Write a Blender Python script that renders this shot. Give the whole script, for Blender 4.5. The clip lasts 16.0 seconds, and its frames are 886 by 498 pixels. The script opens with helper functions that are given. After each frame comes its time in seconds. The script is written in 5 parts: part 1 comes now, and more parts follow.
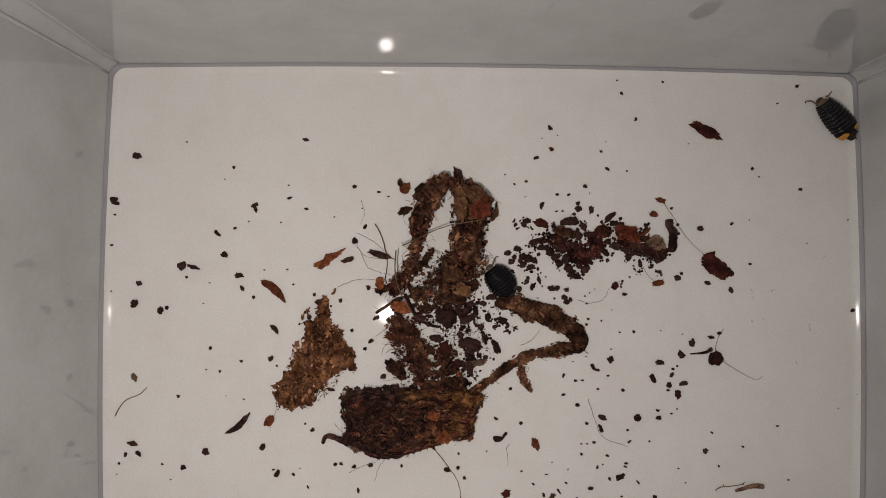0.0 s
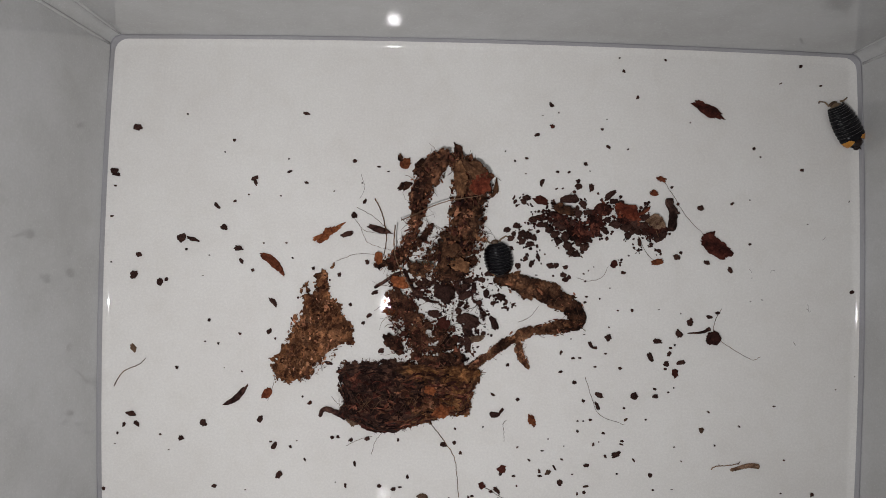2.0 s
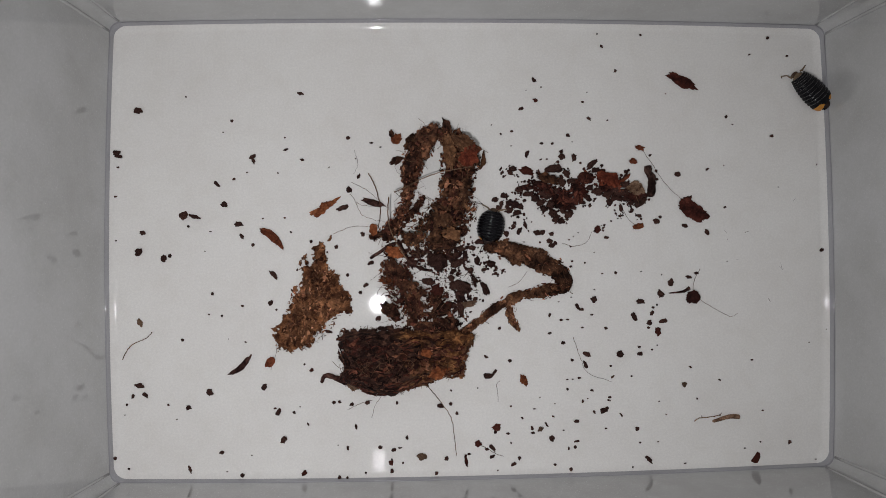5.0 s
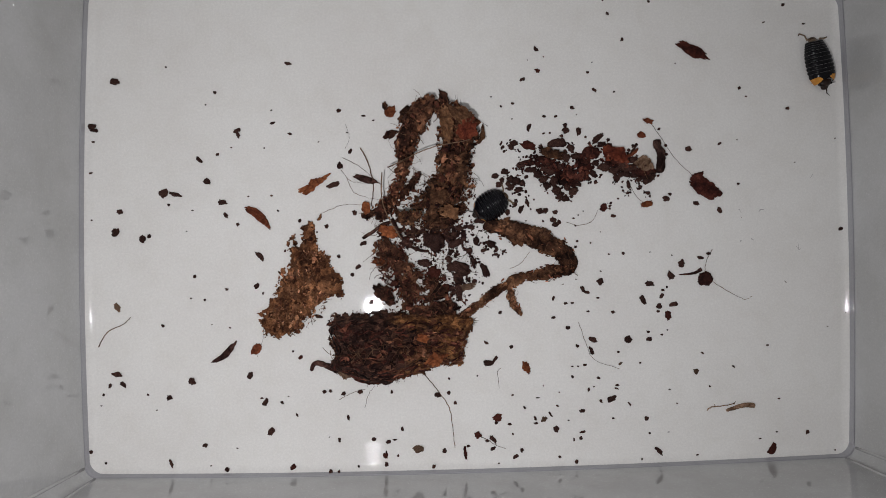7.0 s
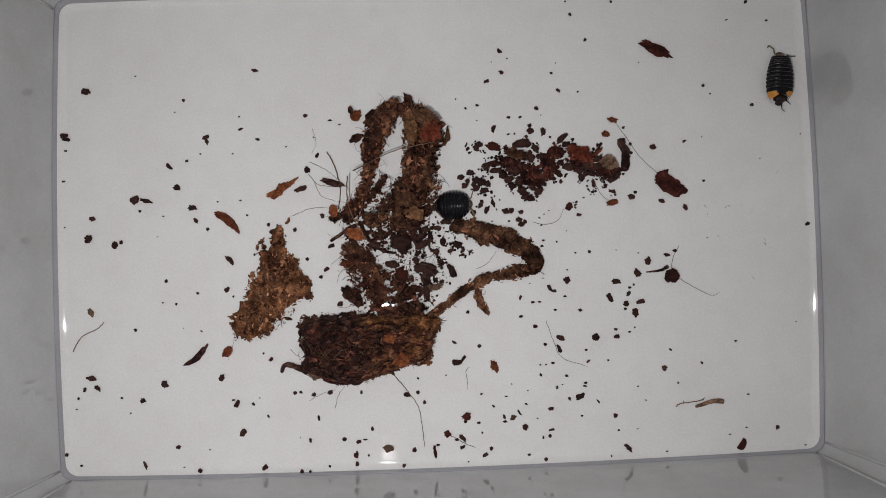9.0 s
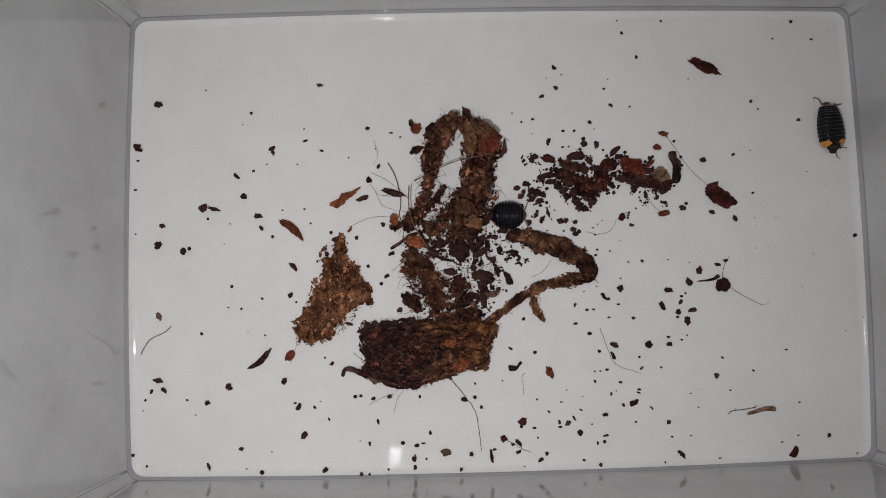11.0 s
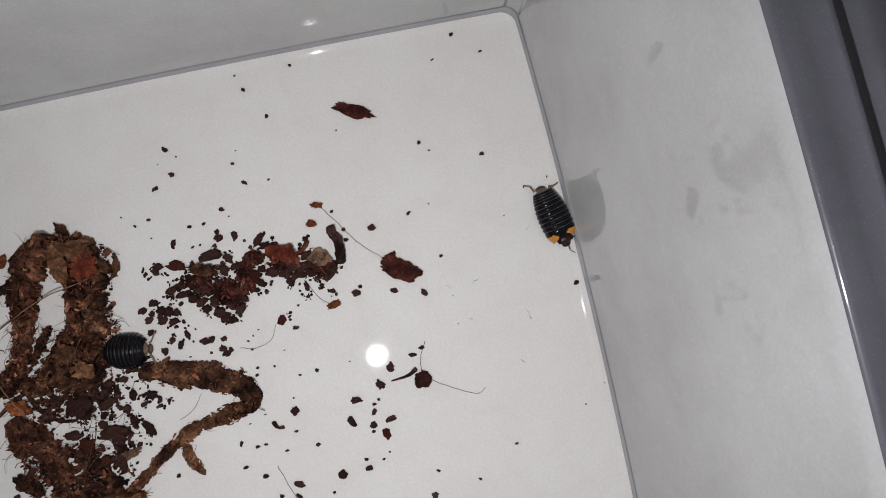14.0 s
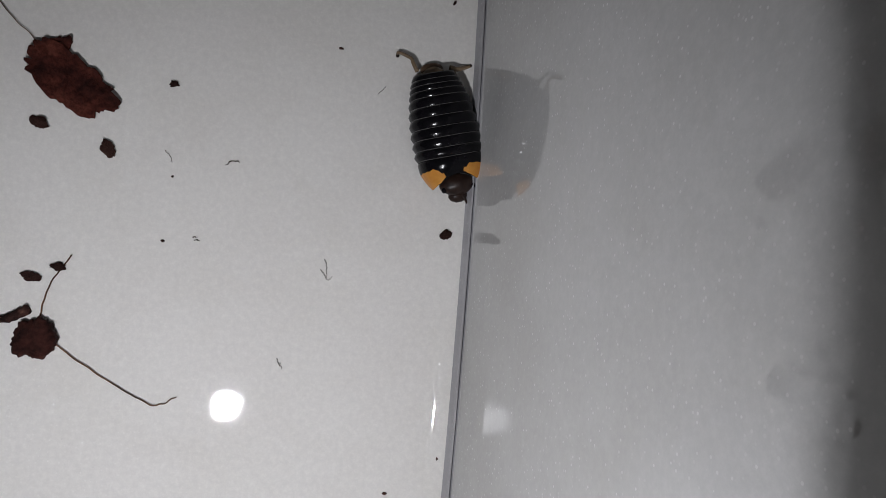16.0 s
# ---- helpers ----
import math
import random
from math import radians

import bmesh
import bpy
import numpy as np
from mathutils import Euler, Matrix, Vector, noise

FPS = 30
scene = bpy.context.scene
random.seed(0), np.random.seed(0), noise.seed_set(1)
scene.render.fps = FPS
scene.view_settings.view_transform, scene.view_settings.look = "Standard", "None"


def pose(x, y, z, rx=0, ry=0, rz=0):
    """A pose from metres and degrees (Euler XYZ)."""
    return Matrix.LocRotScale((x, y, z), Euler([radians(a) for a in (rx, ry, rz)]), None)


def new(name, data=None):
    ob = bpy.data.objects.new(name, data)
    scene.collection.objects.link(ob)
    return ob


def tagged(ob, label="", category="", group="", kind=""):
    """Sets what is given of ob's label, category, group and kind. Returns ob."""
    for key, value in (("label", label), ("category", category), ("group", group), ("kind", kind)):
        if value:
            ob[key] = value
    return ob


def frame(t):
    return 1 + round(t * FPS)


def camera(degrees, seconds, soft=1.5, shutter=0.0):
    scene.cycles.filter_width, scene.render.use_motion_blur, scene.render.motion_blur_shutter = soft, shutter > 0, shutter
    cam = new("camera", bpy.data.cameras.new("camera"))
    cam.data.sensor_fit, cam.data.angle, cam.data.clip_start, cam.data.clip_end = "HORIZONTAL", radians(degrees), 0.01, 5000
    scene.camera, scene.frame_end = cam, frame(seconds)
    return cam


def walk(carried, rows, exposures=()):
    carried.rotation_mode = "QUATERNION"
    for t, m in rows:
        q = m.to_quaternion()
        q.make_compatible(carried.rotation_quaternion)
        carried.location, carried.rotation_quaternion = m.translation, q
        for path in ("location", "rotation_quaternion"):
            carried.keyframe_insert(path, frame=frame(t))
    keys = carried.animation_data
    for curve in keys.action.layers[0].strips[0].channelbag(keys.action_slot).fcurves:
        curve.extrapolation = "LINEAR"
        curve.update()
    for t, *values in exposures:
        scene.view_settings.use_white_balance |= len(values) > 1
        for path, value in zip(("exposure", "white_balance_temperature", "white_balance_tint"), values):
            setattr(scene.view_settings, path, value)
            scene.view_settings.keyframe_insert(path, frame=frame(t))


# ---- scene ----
cam = camera(65.6, 16.0, soft=0.7)
# seconds, place in metres, turn in degrees (the lens looks straight down at zero turn)
PATH = [
    (0.0, 0.1103, 0.0950, 0.2491, 1.89, -1.70, 0.28),
    (0.5, 0.1232, 0.0977, 0.2551, 1.87, -0.68, -0.48),
    (1.0, 0.1240, 0.0922, 0.2565, 1.92, 0.35, -0.59),
    (1.5, 0.1185, 0.0919, 0.2528, 2.25, -0.26, 0.64),
    (2.0, 0.1120, 0.0894, 0.2491, 1.14, -1.41, 1.11),
    (2.5, 0.1159, 0.0900, 0.2500, -0.09, -1.79, 0.41),
    (3.0, 0.1153, 0.0860, 0.2499, -0.48, -1.34, -0.09),
    (3.5, 0.1217, 0.0761, 0.2526, 0.75, -1.91, -0.29),
    (4.0, 0.1219, 0.0745, 0.2604, 1.43, -2.19, -0.34),
    (4.2, 0.1193, 0.0779, 0.2625, 1.38, -2.48, -0.73),
    (6.5, 0.1061, 0.0747, 0.2496, 1.18, -2.47, -0.26),
    (7.0, 0.1103, 0.0709, 0.2455, 1.21, -2.73, -0.78),
    (7.5, 0.1096, 0.0733, 0.2452, 1.68, -3.54, -0.26),
    (8.0, 0.1138, 0.0770, 0.2447, 1.21, -3.04, -0.73),
    (8.5, 0.1223, 0.0746, 0.2459, 1.31, -2.24, -1.18),
    (9.0, 0.1262, 0.0695, 0.2489, 1.56, -1.74, -1.68),
    (9.5, 0.1254, 0.0672, 0.2507, 1.63, -0.79, -1.61),
    (9.7, 0.1186, 0.0674, 0.2519, 2.41, -1.32, -1.60),
    (11.8, 0.1070, 0.0600, 0.2559, 3.96, -1.00, -1.10),
    (12.0, 0.1081, 0.0607, 0.2549, 3.79, -1.61, -1.10),
    (12.5, 0.1379, 0.0606, 0.2432, 3.60, -2.04, -2.58),
    (13.0, 0.1726, 0.0722, 0.2293, 3.49, -2.92, -7.09),
    (13.5, 0.2116, 0.0803, 0.2294, 4.46, -2.48, -11.63),
    (14.0, 0.2217, 0.0856, 0.2061, 4.58, -1.75, -12.89),
    (14.5, 0.2209, 0.0886, 0.1233, 4.63, -3.72, -11.87),
    (15.0, 0.2337, 0.0863, 0.1025, 4.39, -4.43, -11.79),
    (15.2, 0.2397, 0.0807, 0.1000, 4.66, -5.98, -10.69),
    (15.3, 0.2459, 0.0779, 0.0992, 4.84, -6.12, -9.58),
    (15.4, 0.2511, 0.0753, 0.0979, 4.52, -6.18, -7.99),
    (15.5, 0.2515, 0.0720, 0.0959, 4.89, -6.85, -5.81),
    (15.6, 0.2506, 0.0686, 0.0931, 4.63, -7.83, -3.57),
    (15.8, 0.2513, 0.0734, 0.0928, 2.59, -8.03, 0.63),
    (16.0, 0.2530, 0.0730, 0.0949, 3.21, -9.39, 4.33),
]
EXPOSURES = [(0.0, -0.16, 7200, 15), (0.5, -0.13, 6980, 14), (1.2, 0.03, 6740, 12), (2.6, 0.08, 6480, 11), (12.0, 0.09, 6440, 12), (12.5, 0.03, 6450, 12), (13.0, -0.13, 6450, 12), (13.5, -0.08, 6450, 12), (14.0, -0.27, 6450, 12), (14.5, -1.42, 6420, 12), (15.0, -2.06, 6380, 12), (16.0, -2.48, 6340, 12)]
walk(cam, [(r[0], pose(*r[1:])) for r in PATH], EXPOSURES)

# ---- light: the soft light of a dim indoor room, and the phone's torch (built further down, it glows by its material)
ROOM_LIGHT = 0.155
TORCH_GLOW = 2940.0
world = bpy.data.worlds.new("room_light")
scene.world = world
world.use_nodes = True
wn = world.node_tree.nodes
wn["Background"].inputs["Color"].default_value = (0.985, 0.985, 1.0, 1)
wn["Background"].inputs["Strength"].default_value = ROOM_LIGHT


# ---- materials ----
class Mat:
    """A small writer of node materials."""

    def __init__(self, name, rough=0.5, metallic=0.0, spec=0.5):
        self.m = bpy.data.materials.new(name)
        self.m.use_nodes = True
        self.t = self.m.node_tree
        self.b = self.t.nodes["Principled BSDF"]
        self.b.inputs["Roughness"].default_value = rough
        self.b.inputs["Metallic"].default_value = metallic
        self.b.inputs["Specular IOR Level"].default_value = spec
        self.co = self.t.nodes.new("ShaderNodeTexCoord").outputs["Object"]

    def node(self, kind, **values):
        n = self.t.nodes.new(kind)
        for key, v in values.items():
            n.inputs[key.replace("_", " ")].default_value = v
        return n

    def link(self, a, b):
        self.t.links.new(a, b)

    def noise(self, scale, detail=4.0, rough=0.6, distort=0.0, stretch=None):
        n = self.node("ShaderNodeTexNoise", Scale=scale, Detail=detail, Roughness=rough, Distortion=distort)
        src = self.co
        if stretch:
            mp = self.node("ShaderNodeMapping")
            mp.inputs["Scale"].default_value = stretch
            self.link(self.co, mp.inputs["Vector"])
            src = mp.outputs["Vector"]
        self.link(src, n.inputs["Vector"])
        return n.outputs["Fac"]

    def ramp(self, fac, stops):
        r = self.node("ShaderNodeValToRGB")
        els = r.color_ramp.elements
        while len(els) < len(stops):
            els.new(0.5)
        for e, (p, c) in zip(els, stops):
            e.position, e.color = p, (*c, 1)
        self.link(fac, r.inputs["Fac"])
        return r.outputs["Color"]

    def mix(self, fac, a, b, blend="MIX"):
        n = self.t.nodes.new("ShaderNodeMix")
        n.data_type, n.blend_type = "RGBA", blend
        for sock, v in ((n.inputs["Factor"], fac), (n.inputs["A"], a), (n.inputs["B"], b)):
            if isinstance(v, (int, float)):
                sock.default_value = v
            elif isinstance(v, tuple):
                sock.default_value = (*v, 1)
            else:
                self.link(v, sock)
        return n.outputs["Result"]

    def number(self, fac, lo, hi, a=0.0, b=1.0):
        n = self.node("ShaderNodeMapRange")
        for key, v in (("From Min", a), ("From Max", b), ("To Min", lo), ("To Max", hi)):
            n.inputs[key].default_value = v
        self.link(fac, n.inputs["Value"])
        return n.outputs["Result"]

    def colour(self, src):
        if isinstance(src, tuple):
            self.b.inputs["Base Color"].default_value = (*src, 1)
        else:
            self.link(src, self.b.inputs["Base Color"])
        return self

    def rough(self, src):
        self.link(src, self.b.inputs["Roughness"])
        return self

    def bump(self, fac, strength, distance):
        n = self.node("ShaderNodeBump", Strength=strength, Distance=distance)
        self.link(fac, n.inputs["Height"])
        prev = self.b.inputs["Normal"]
        if prev.is_linked:
            self.link(prev.links[0].from_socket, n.inputs["Normal"])
        self.link(n.outputs["Normal"], prev)
        return self


def plastic(name, base, low, rough, fleck=0.5, spec=0.5, haze=0.2, flat=False, glint=0.31):
    """Moulded plastic with a fine pearly grain: tiny facets that catch the light, faint scuffs and grime."""
    k = Mat(name, rough, spec=spec)
    grime = k.ramp(k.noise(26.0, 5.0, 0.62), [(0.36, low), (0.62, base)])
    wisps = k.ramp(k.noise(90.0, 4.0, 0.7, 0.4), [(0.3, (0.965, 0.96, 0.95)), (0.55, (1, 1, 1))])
    pearl = k.ramp(k.noise(1250.0, 3.0, 0.75), [(0.34, (0.955, 0.955, 0.957)), (0.52, (1.0, 1.0, 1.0)), (0.66, (1.045, 1.045, 1.045))])
    k.colour(k.mix(1.0, k.mix(1.0, grime, wisps, "MULTIPLY"), pearl, "MULTIPLY"))
    cells = k.node("ShaderNodeTexVoronoi", Scale=1500.0, Randomness=1.0)
    cells.voronoi_dimensions = "2D" if flat else "3D"
    k.link(k.co, cells.inputs["Vector"])
    spot = k.number(cells.outputs["Distance"], 1.0, haze, 0.14, 0.20)
    k.link(spot, k.b.inputs["Coat Weight"])
    k.b.inputs["Coat Roughness"].default_value = glint
    k.b.inputs["Coat IOR"].default_value = 1.6
    if flat:
        k.bump(k.noise(1500.0, 2.0, 0.6), 0.02, 0.0002)
    k.bump(k.noise(45.0, 2.0, 0.5), 0.03, 0.0004)
    # each facet leans its own way
    lean = k.node("ShaderNodeVectorMath")
    lean.operation = "SUBTRACT"
    lean.inputs[1].default_value = (0.5, 0.5, 0.5)
    k.link(cells.outputs["Color"], lean.inputs[0])
    size = k.node("ShaderNodeVectorMath")
    size.operation = "SCALE"
    k.link(lean.outputs["Vector"], size.inputs[0])
    k.link(k.number(spot, 0.0, fleck, haze, 1.0), size.inputs["Scale"])
    add = k.node("ShaderNodeVectorMath")
    add.operation = "ADD"
    k.link(k.node("ShaderNodeNewGeometry").outputs["Normal"], add.inputs[0])
    k.link(size.outputs["Vector"], add.inputs[1])
    unit = k.node("ShaderNodeVectorMath")
    unit.operation = "NORMALIZE"
    k.link(add.outputs["Vector"], unit.inputs[0])
    k.link(unit.outputs["Vector"], k.b.inputs["Coat Normal"])
    return k.m


def flecked(k, scale):
    """Torn bits of unlike tone, with crooked borders."""
    push = k.node("ShaderNodeTexNoise", Scale=scale * 1.3, Detail=3.0)
    k.link(k.co, push.inputs["Vector"])
    bent = k.node("ShaderNodeVectorMath")
    bent.operation = "MULTIPLY_ADD"
    k.link(push.outputs["Color"], bent.inputs[0])
    bent.inputs[1].default_value = (1.6 / scale,) * 3
    k.link(k.co, bent.inputs[2])
    cells = k.node("ShaderNodeTexVoronoi", Scale=scale, Randomness=1.0)
    k.link(bent.outputs["Vector"], cells.inputs["Vector"])
    one = k.node("ShaderNodeSeparateColor")
    k.link(cells.outputs["Color"], one.inputs["Color"])
    return k.ramp(one.outputs["Red"], [(0.0, (0.30, 0.27, 0.27)), (0.4, (0.78, 0.74, 0.72)), (0.75, (1.25, 1.2, 1.12)), (1.0, (2.0, 1.9, 1.7))])


def litter(name, dark, mid, light, at=(0.38, 0.52, 0.68), grain=420.0, rough=0.85, stretch=None, relief=0.0006, islands=None, bits=0.0):
    """Dead plant stuff: two scales of mottling, fibres and a rough relief."""
    k = Mat(name, rough, spec=0.12)
    big = k.ramp(k.noise(grain * 0.4, 5.0, 0.65, 0.3, stretch), [(at[0], dark), (at[1], mid), (at[2], light)])
    fine = k.ramp(k.noise(grain * 3.0, 4.0, 0.7, 0.0, stretch), [(0.3, (0.44, 0.385, 0.39)), (0.6, (1.16, 1.03, 1.03))])
    own = k.node("ShaderNodeObjectInfo").outputs["Random"]
    tone = k.ramp(own, [(0.0, (0.68, 0.62, 0.62)), (0.5, (1.0, 0.94, 0.92)), (1.0, (1.45, 1.36, 1.28))])
    isle = k.node("ShaderNodeNewGeometry").outputs["Random Per Island"]
    tone = k.mix(1.0, tone, k.ramp(isle, islands), "MULTIPLY") if islands else tone
    tone = k.mix(1.0, tone, flecked(k, bits), "MULTIPLY") if bits else tone
    k.colour(k.mix(1.0, k.mix(1.0, big, fine, "MULTIPLY"), tone, "MULTIPLY"))
    k.bump(k.noise(grain * 1.6, 5.0, 0.7, 0.2, stretch), 0.8, relief)
    return k.m


PLASTIC_FLOOR = plastic("white_plastic_base", (0.80, 0.785, 0.755), (0.77, 0.75, 0.72), 0.034, 0.85, 0.5, 0.0, True, 0.28)
# same plastic as the base, its loss of light put into a greyer tone
PLASTIC_WALL = plastic("dimmed_frosted_wall", (0.51, 0.51, 0.508), (0.44, 0.438, 0.43), 0.016, 0.85, 0.85, 0.0, False, 0.28)
# darker copy of the wall plastic; shade at the foot is in its colour
SHADED_FOOT = plastic("shaded_plastic_foot", (0.39, 0.387, 0.405), (0.345, 0.34, 0.355), 0.05, 0.5, 0.7)
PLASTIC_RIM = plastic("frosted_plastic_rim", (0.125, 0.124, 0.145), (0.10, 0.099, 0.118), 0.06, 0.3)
SOIL = litter("dark_soil", (0.018, 0.010, 0.009), (0.062, 0.034, 0.028), (0.19, 0.115, 0.088), grain=800.0)
RED_BARK = litter("red_bark", (0.030, 0.011, 0.009), (0.090, 0.029, 0.021), (0.17, 0.063, 0.042), grain=500.0)
PALE_BARK = litter("pale_bark", (0.08, 0.055, 0.035), (0.17, 0.125, 0.085), (0.30, 0.22, 0.15), grain=500.0)
TAN_LEAF = litter("tan_leaf", (0.065, 0.034, 0.018), (0.18, 0.105, 0.055), (0.34, 0.22, 0.125), grain=350.0)
RUST_LEAF = litter("rust_leaf", (0.055, 0.014, 0.009), (0.15, 0.042, 0.022), (0.26, 0.09, 0.05), grain=400.0)
RUST_BARK = litter("rust_bark", (0.11, 0.036, 0.018), (0.23, 0.080, 0.038), (0.35, 0.14, 0.075), grain=400.0)
ORANGE_BARK = litter("orange_bark", (0.12, 0.040, 0.018), (0.27, 0.105, 0.042), (0.42, 0.20, 0.09), grain=400.0)
BROWN_FIBRE = litter("brown_fibre", (0.022, 0.011, 0.008), (0.068, 0.036, 0.024), (0.165, 0.094, 0.058), grain=330.0, relief=0.0009, bits=620.0)
TAN_FIBRE = litter("tan_fibre", (0.030, 0.016, 0.010), (0.108, 0.062, 0.036), (0.27, 0.170, 0.100), grain=330.0, relief=0.0009, bits=560.0)


def lump_bark():
    """Dark rotten bark that turns tan and orange towards one end."""
    k = Mat("lump_bark", 0.85, spec=0.12)
    dark = k.ramp(k.noise(260.0, 5.0, 0.7, 0.4, (1, 2.2, 2.2)), [(0.34, (0.016, 0.009, 0.008)), (0.52, (0.055, 0.027, 0.021)), (0.72, (0.16, 0.080, 0.052))])
    tan = k.ramp(k.noise(300.0, 5.0, 0.7, 0.4, (1, 1.7, 1.7)), [(0.34, (0.045, 0.018, 0.010)), (0.5, (0.16, 0.070, 0.030)), (0.7, (0.40, 0.20, 0.085))])
    axes = k.node("ShaderNodeSeparateXYZ")
    k.link(k.co, axes.inputs[0])
    far = k.number(axes.outputs["X"], 0.0, 1.0, -0.006, 0.016)
    both = k.node("ShaderNodeMath")
    both.operation = "ADD"
    k.link(far, both.inputs[0])
    k.link(k.number(k.noise(110.0, 4.0, 0.6, 0.5), -0.55, 0.55, 0.3, 0.7), both.inputs[1])
    k.colour(k.mix(1.0, k.mix(k.number(both.outputs[0], 0.0, 1.0, 0.35, 0.75), dark, tan), flecked(k, 520.0), "MULTIPLY"))
    k.bump(k.noise(700.0, 5.0, 0.7, 0.3, (1, 2.0, 2.0)), 0.9, 0.0008)
    return k.m


LUMP_BARK = lump_bark()
RED_CRUMB = litter("red_crumb", (0.018, 0.008, 0.007), (0.052, 0.021, 0.017), (0.12, 0.050, 0.036), grain=420.0, bits=420.0)
VARIED = [(0.0, (0.22, 0.20, 0.22)), (0.4, (0.65, 0.62, 0.62)), (0.75, (1.2, 1.15, 1.1)), (1.0, (2.2, 2.2, 2.2))]
BROWN_SCRAP = litter("brown_scrap", (0.036, 0.014, 0.011), (0.100, 0.041, 0.028), (0.20, 0.095, 0.062), grain=500.0, islands=VARIED)
WEDGE_FIBRE = litter("wedge_fibre", (0.060, 0.028, 0.015), (0.17, 0.092, 0.047), (0.34, 0.20, 0.11), grain=420.0, relief=0.0009, bits=640.0)
WEDGE_SCRAP = litter("wedge_scrap", (0.095, 0.048, 0.025), (0.24, 0.135, 0.072), (0.44, 0.28, 0.165), grain=500.0, islands=VARIED)
TAN_SCRAP = litter("tan_scrap", (0.075, 0.034, 0.020), (0.195, 0.098, 0.055), (0.36, 0.21, 0.125), grain=500.0, islands=VARIED)
LUMP_SCRAP = litter("lump_scrap", (0.026, 0.011, 0.010), (0.078, 0.032, 0.024), (0.17, 0.070, 0.042), grain=400.0, islands=VARIED)
SOIL_SCRAP = litter("soil_scrap", (0.014, 0.008, 0.007), (0.034, 0.019, 0.016), (0.07, 0.04, 0.03), grain=600.0, islands=VARIED)
SCRAP_OF = {}
MOTTLED = litter("mottled_leaf", (0.045, 0.022, 0.014), (0.20, 0.14, 0.088), (0.38, 0.30, 0.20), (0.34, 0.44, 0.62), 900.0)
THREAD = litter("root_thread", (0.05, 0.03, 0.018), (0.12, 0.075, 0.045), (0.22, 0.15, 0.095), grain=300.0)
HAIR = litter("dark_hair", (0.03, 0.022, 0.018), (0.06, 0.045, 0.035), (0.10, 0.08, 0.06), grain=300.0)
PALE_THREAD = litter("pale_straw", (0.14, 0.10, 0.06), (0.26, 0.19, 0.12), (0.38, 0.29, 0.19), grain=300.0)


def shell(name, base, spot, rough, spec=0.3):
    k = Mat(name, rough, spec=spec)
    k.colour(k.ramp(k.noise(500.0, 4.0, 0.6), [(0.35, base), (0.75, spot)]))
    k.bump(k.noise(1400.0, 3.0, 0.6), 0.15, 0.0002)
    return k.m


SHELL_BLACK = shell("glossy_black_shell", (0.004, 0.004, 0.005), (0.007, 0.006, 0.008), 0.15, 0.22)
SHELL_MARGIN = shell("pale_shell_margin", (0.07, 0.067, 0.067), (0.18, 0.175, 0.17), 0.4)
SHELL_DIM = shell("dim_shell_margin", (0.009, 0.008, 0.009), (0.024, 0.021, 0.023), 0.4)
SHELL_ORANGE = shell("orange_shell", (0.50, 0.20, 0.03), (0.62, 0.30, 0.06), 0.28)
SHELL_BROWN = shell("brown_shell", (0.014, 0.008, 0.007), (0.045, 0.026, 0.019), 0.38, 0.2)
SHELL_TAIL = shell("tail_shell", (0.05, 0.028, 0.018), (0.14, 0.09, 0.055), 0.4, 0.25)
SHELL_TAN = shell("tan_shell", (0.13, 0.085, 0.05), (0.26, 0.19, 0.12), 0.45)


def table_cloth():
    k = Mat("dark_blue_cloth", 0.9, spec=0.2)
    k.colour(k.ramp(k.noise(14.0, 5.0, 0.6), [(0.35, (0.075, 0.070, 0.115)), (0.65, (0.19, 0.185, 0.23))]))
    k.bump(k.noise(900.0, 3.0, 0.6), 0.5, 0.0006)
    return k.m


CLOTH = table_cloth()


def torch_light():
    k = Mat("torch_light", 0.4)
    k.colour((0.9, 0.9, 0.9))
    k.b.inputs["Emission Color"].default_value = (0.985, 0.985, 1.0, 1)
    k.b.inputs["Emission Strength"].default_value = TORCH_GLOW
    return k.m


def dark_plastic():
    k = Mat("dark_hood_plastic", 0.35)
    k.colour(k.ramp(k.noise(80.0), [(0.3, (0.02, 0.02, 0.022)), (0.7, (0.03, 0.03, 0.033))]))
    return k.m


# ---- mesh helpers ----
def part(name, bm, material, parent=None, label="", smooth=True):
    me = bpy.data.meshes.new(name)
    bm.to_mesh(me)
    bm.free()
    me.materials.append(material)
    if smooth:
        me.polygons.foreach_set("use_smooth", [True] * len(me.polygons))
    ob = new(name, me)
    if parent is not None:
        ob.parent = parent
    if label:
        ob["label"] = label
    return ob


def thing(name, label, category, at=(0, 0, 0), turn=0.0, group="", kind=""):
    ob = new(name)
    ob.matrix_basis = pose(*at, 0, 0, turn)
    return tagged(ob, label, category, group, kind)


def fill(bm, rows, closed=False):
    """Quads between rows of points."""
    made = [[bm.verts.new(p) for p in row] for row in rows]
    for a, b in zip(made, made[1:]):
        n = len(a)
        for i in range(n if closed else n - 1):
            j = (i + 1) % n
            bm.faces.new((a[i], a[j], b[j], b[i]))
    return made


def smooth_line(points, n):
    """n points on a smooth curve through a few control points."""
    p = [Vector((*q, 0)) if len(q) == 2 else Vector(q) for q in points]
    p = [p[0] * 2 - p[1]] + p + [p[-1] * 2 - p[-2]]
    out = []
    m = len(p) - 3
    for k in range(n):
        u = k / (n - 1) * m
        i = min(int(u), m - 1)
        t = u - i
        a, b, c, d = p[i : i + 4]
        out.append(0.5 * (2 * b + (c - a) * t + (2 * a - 5 * b + 4 * c - d) * t * t + (3 * b - a - 3 * c + d) * t**3))
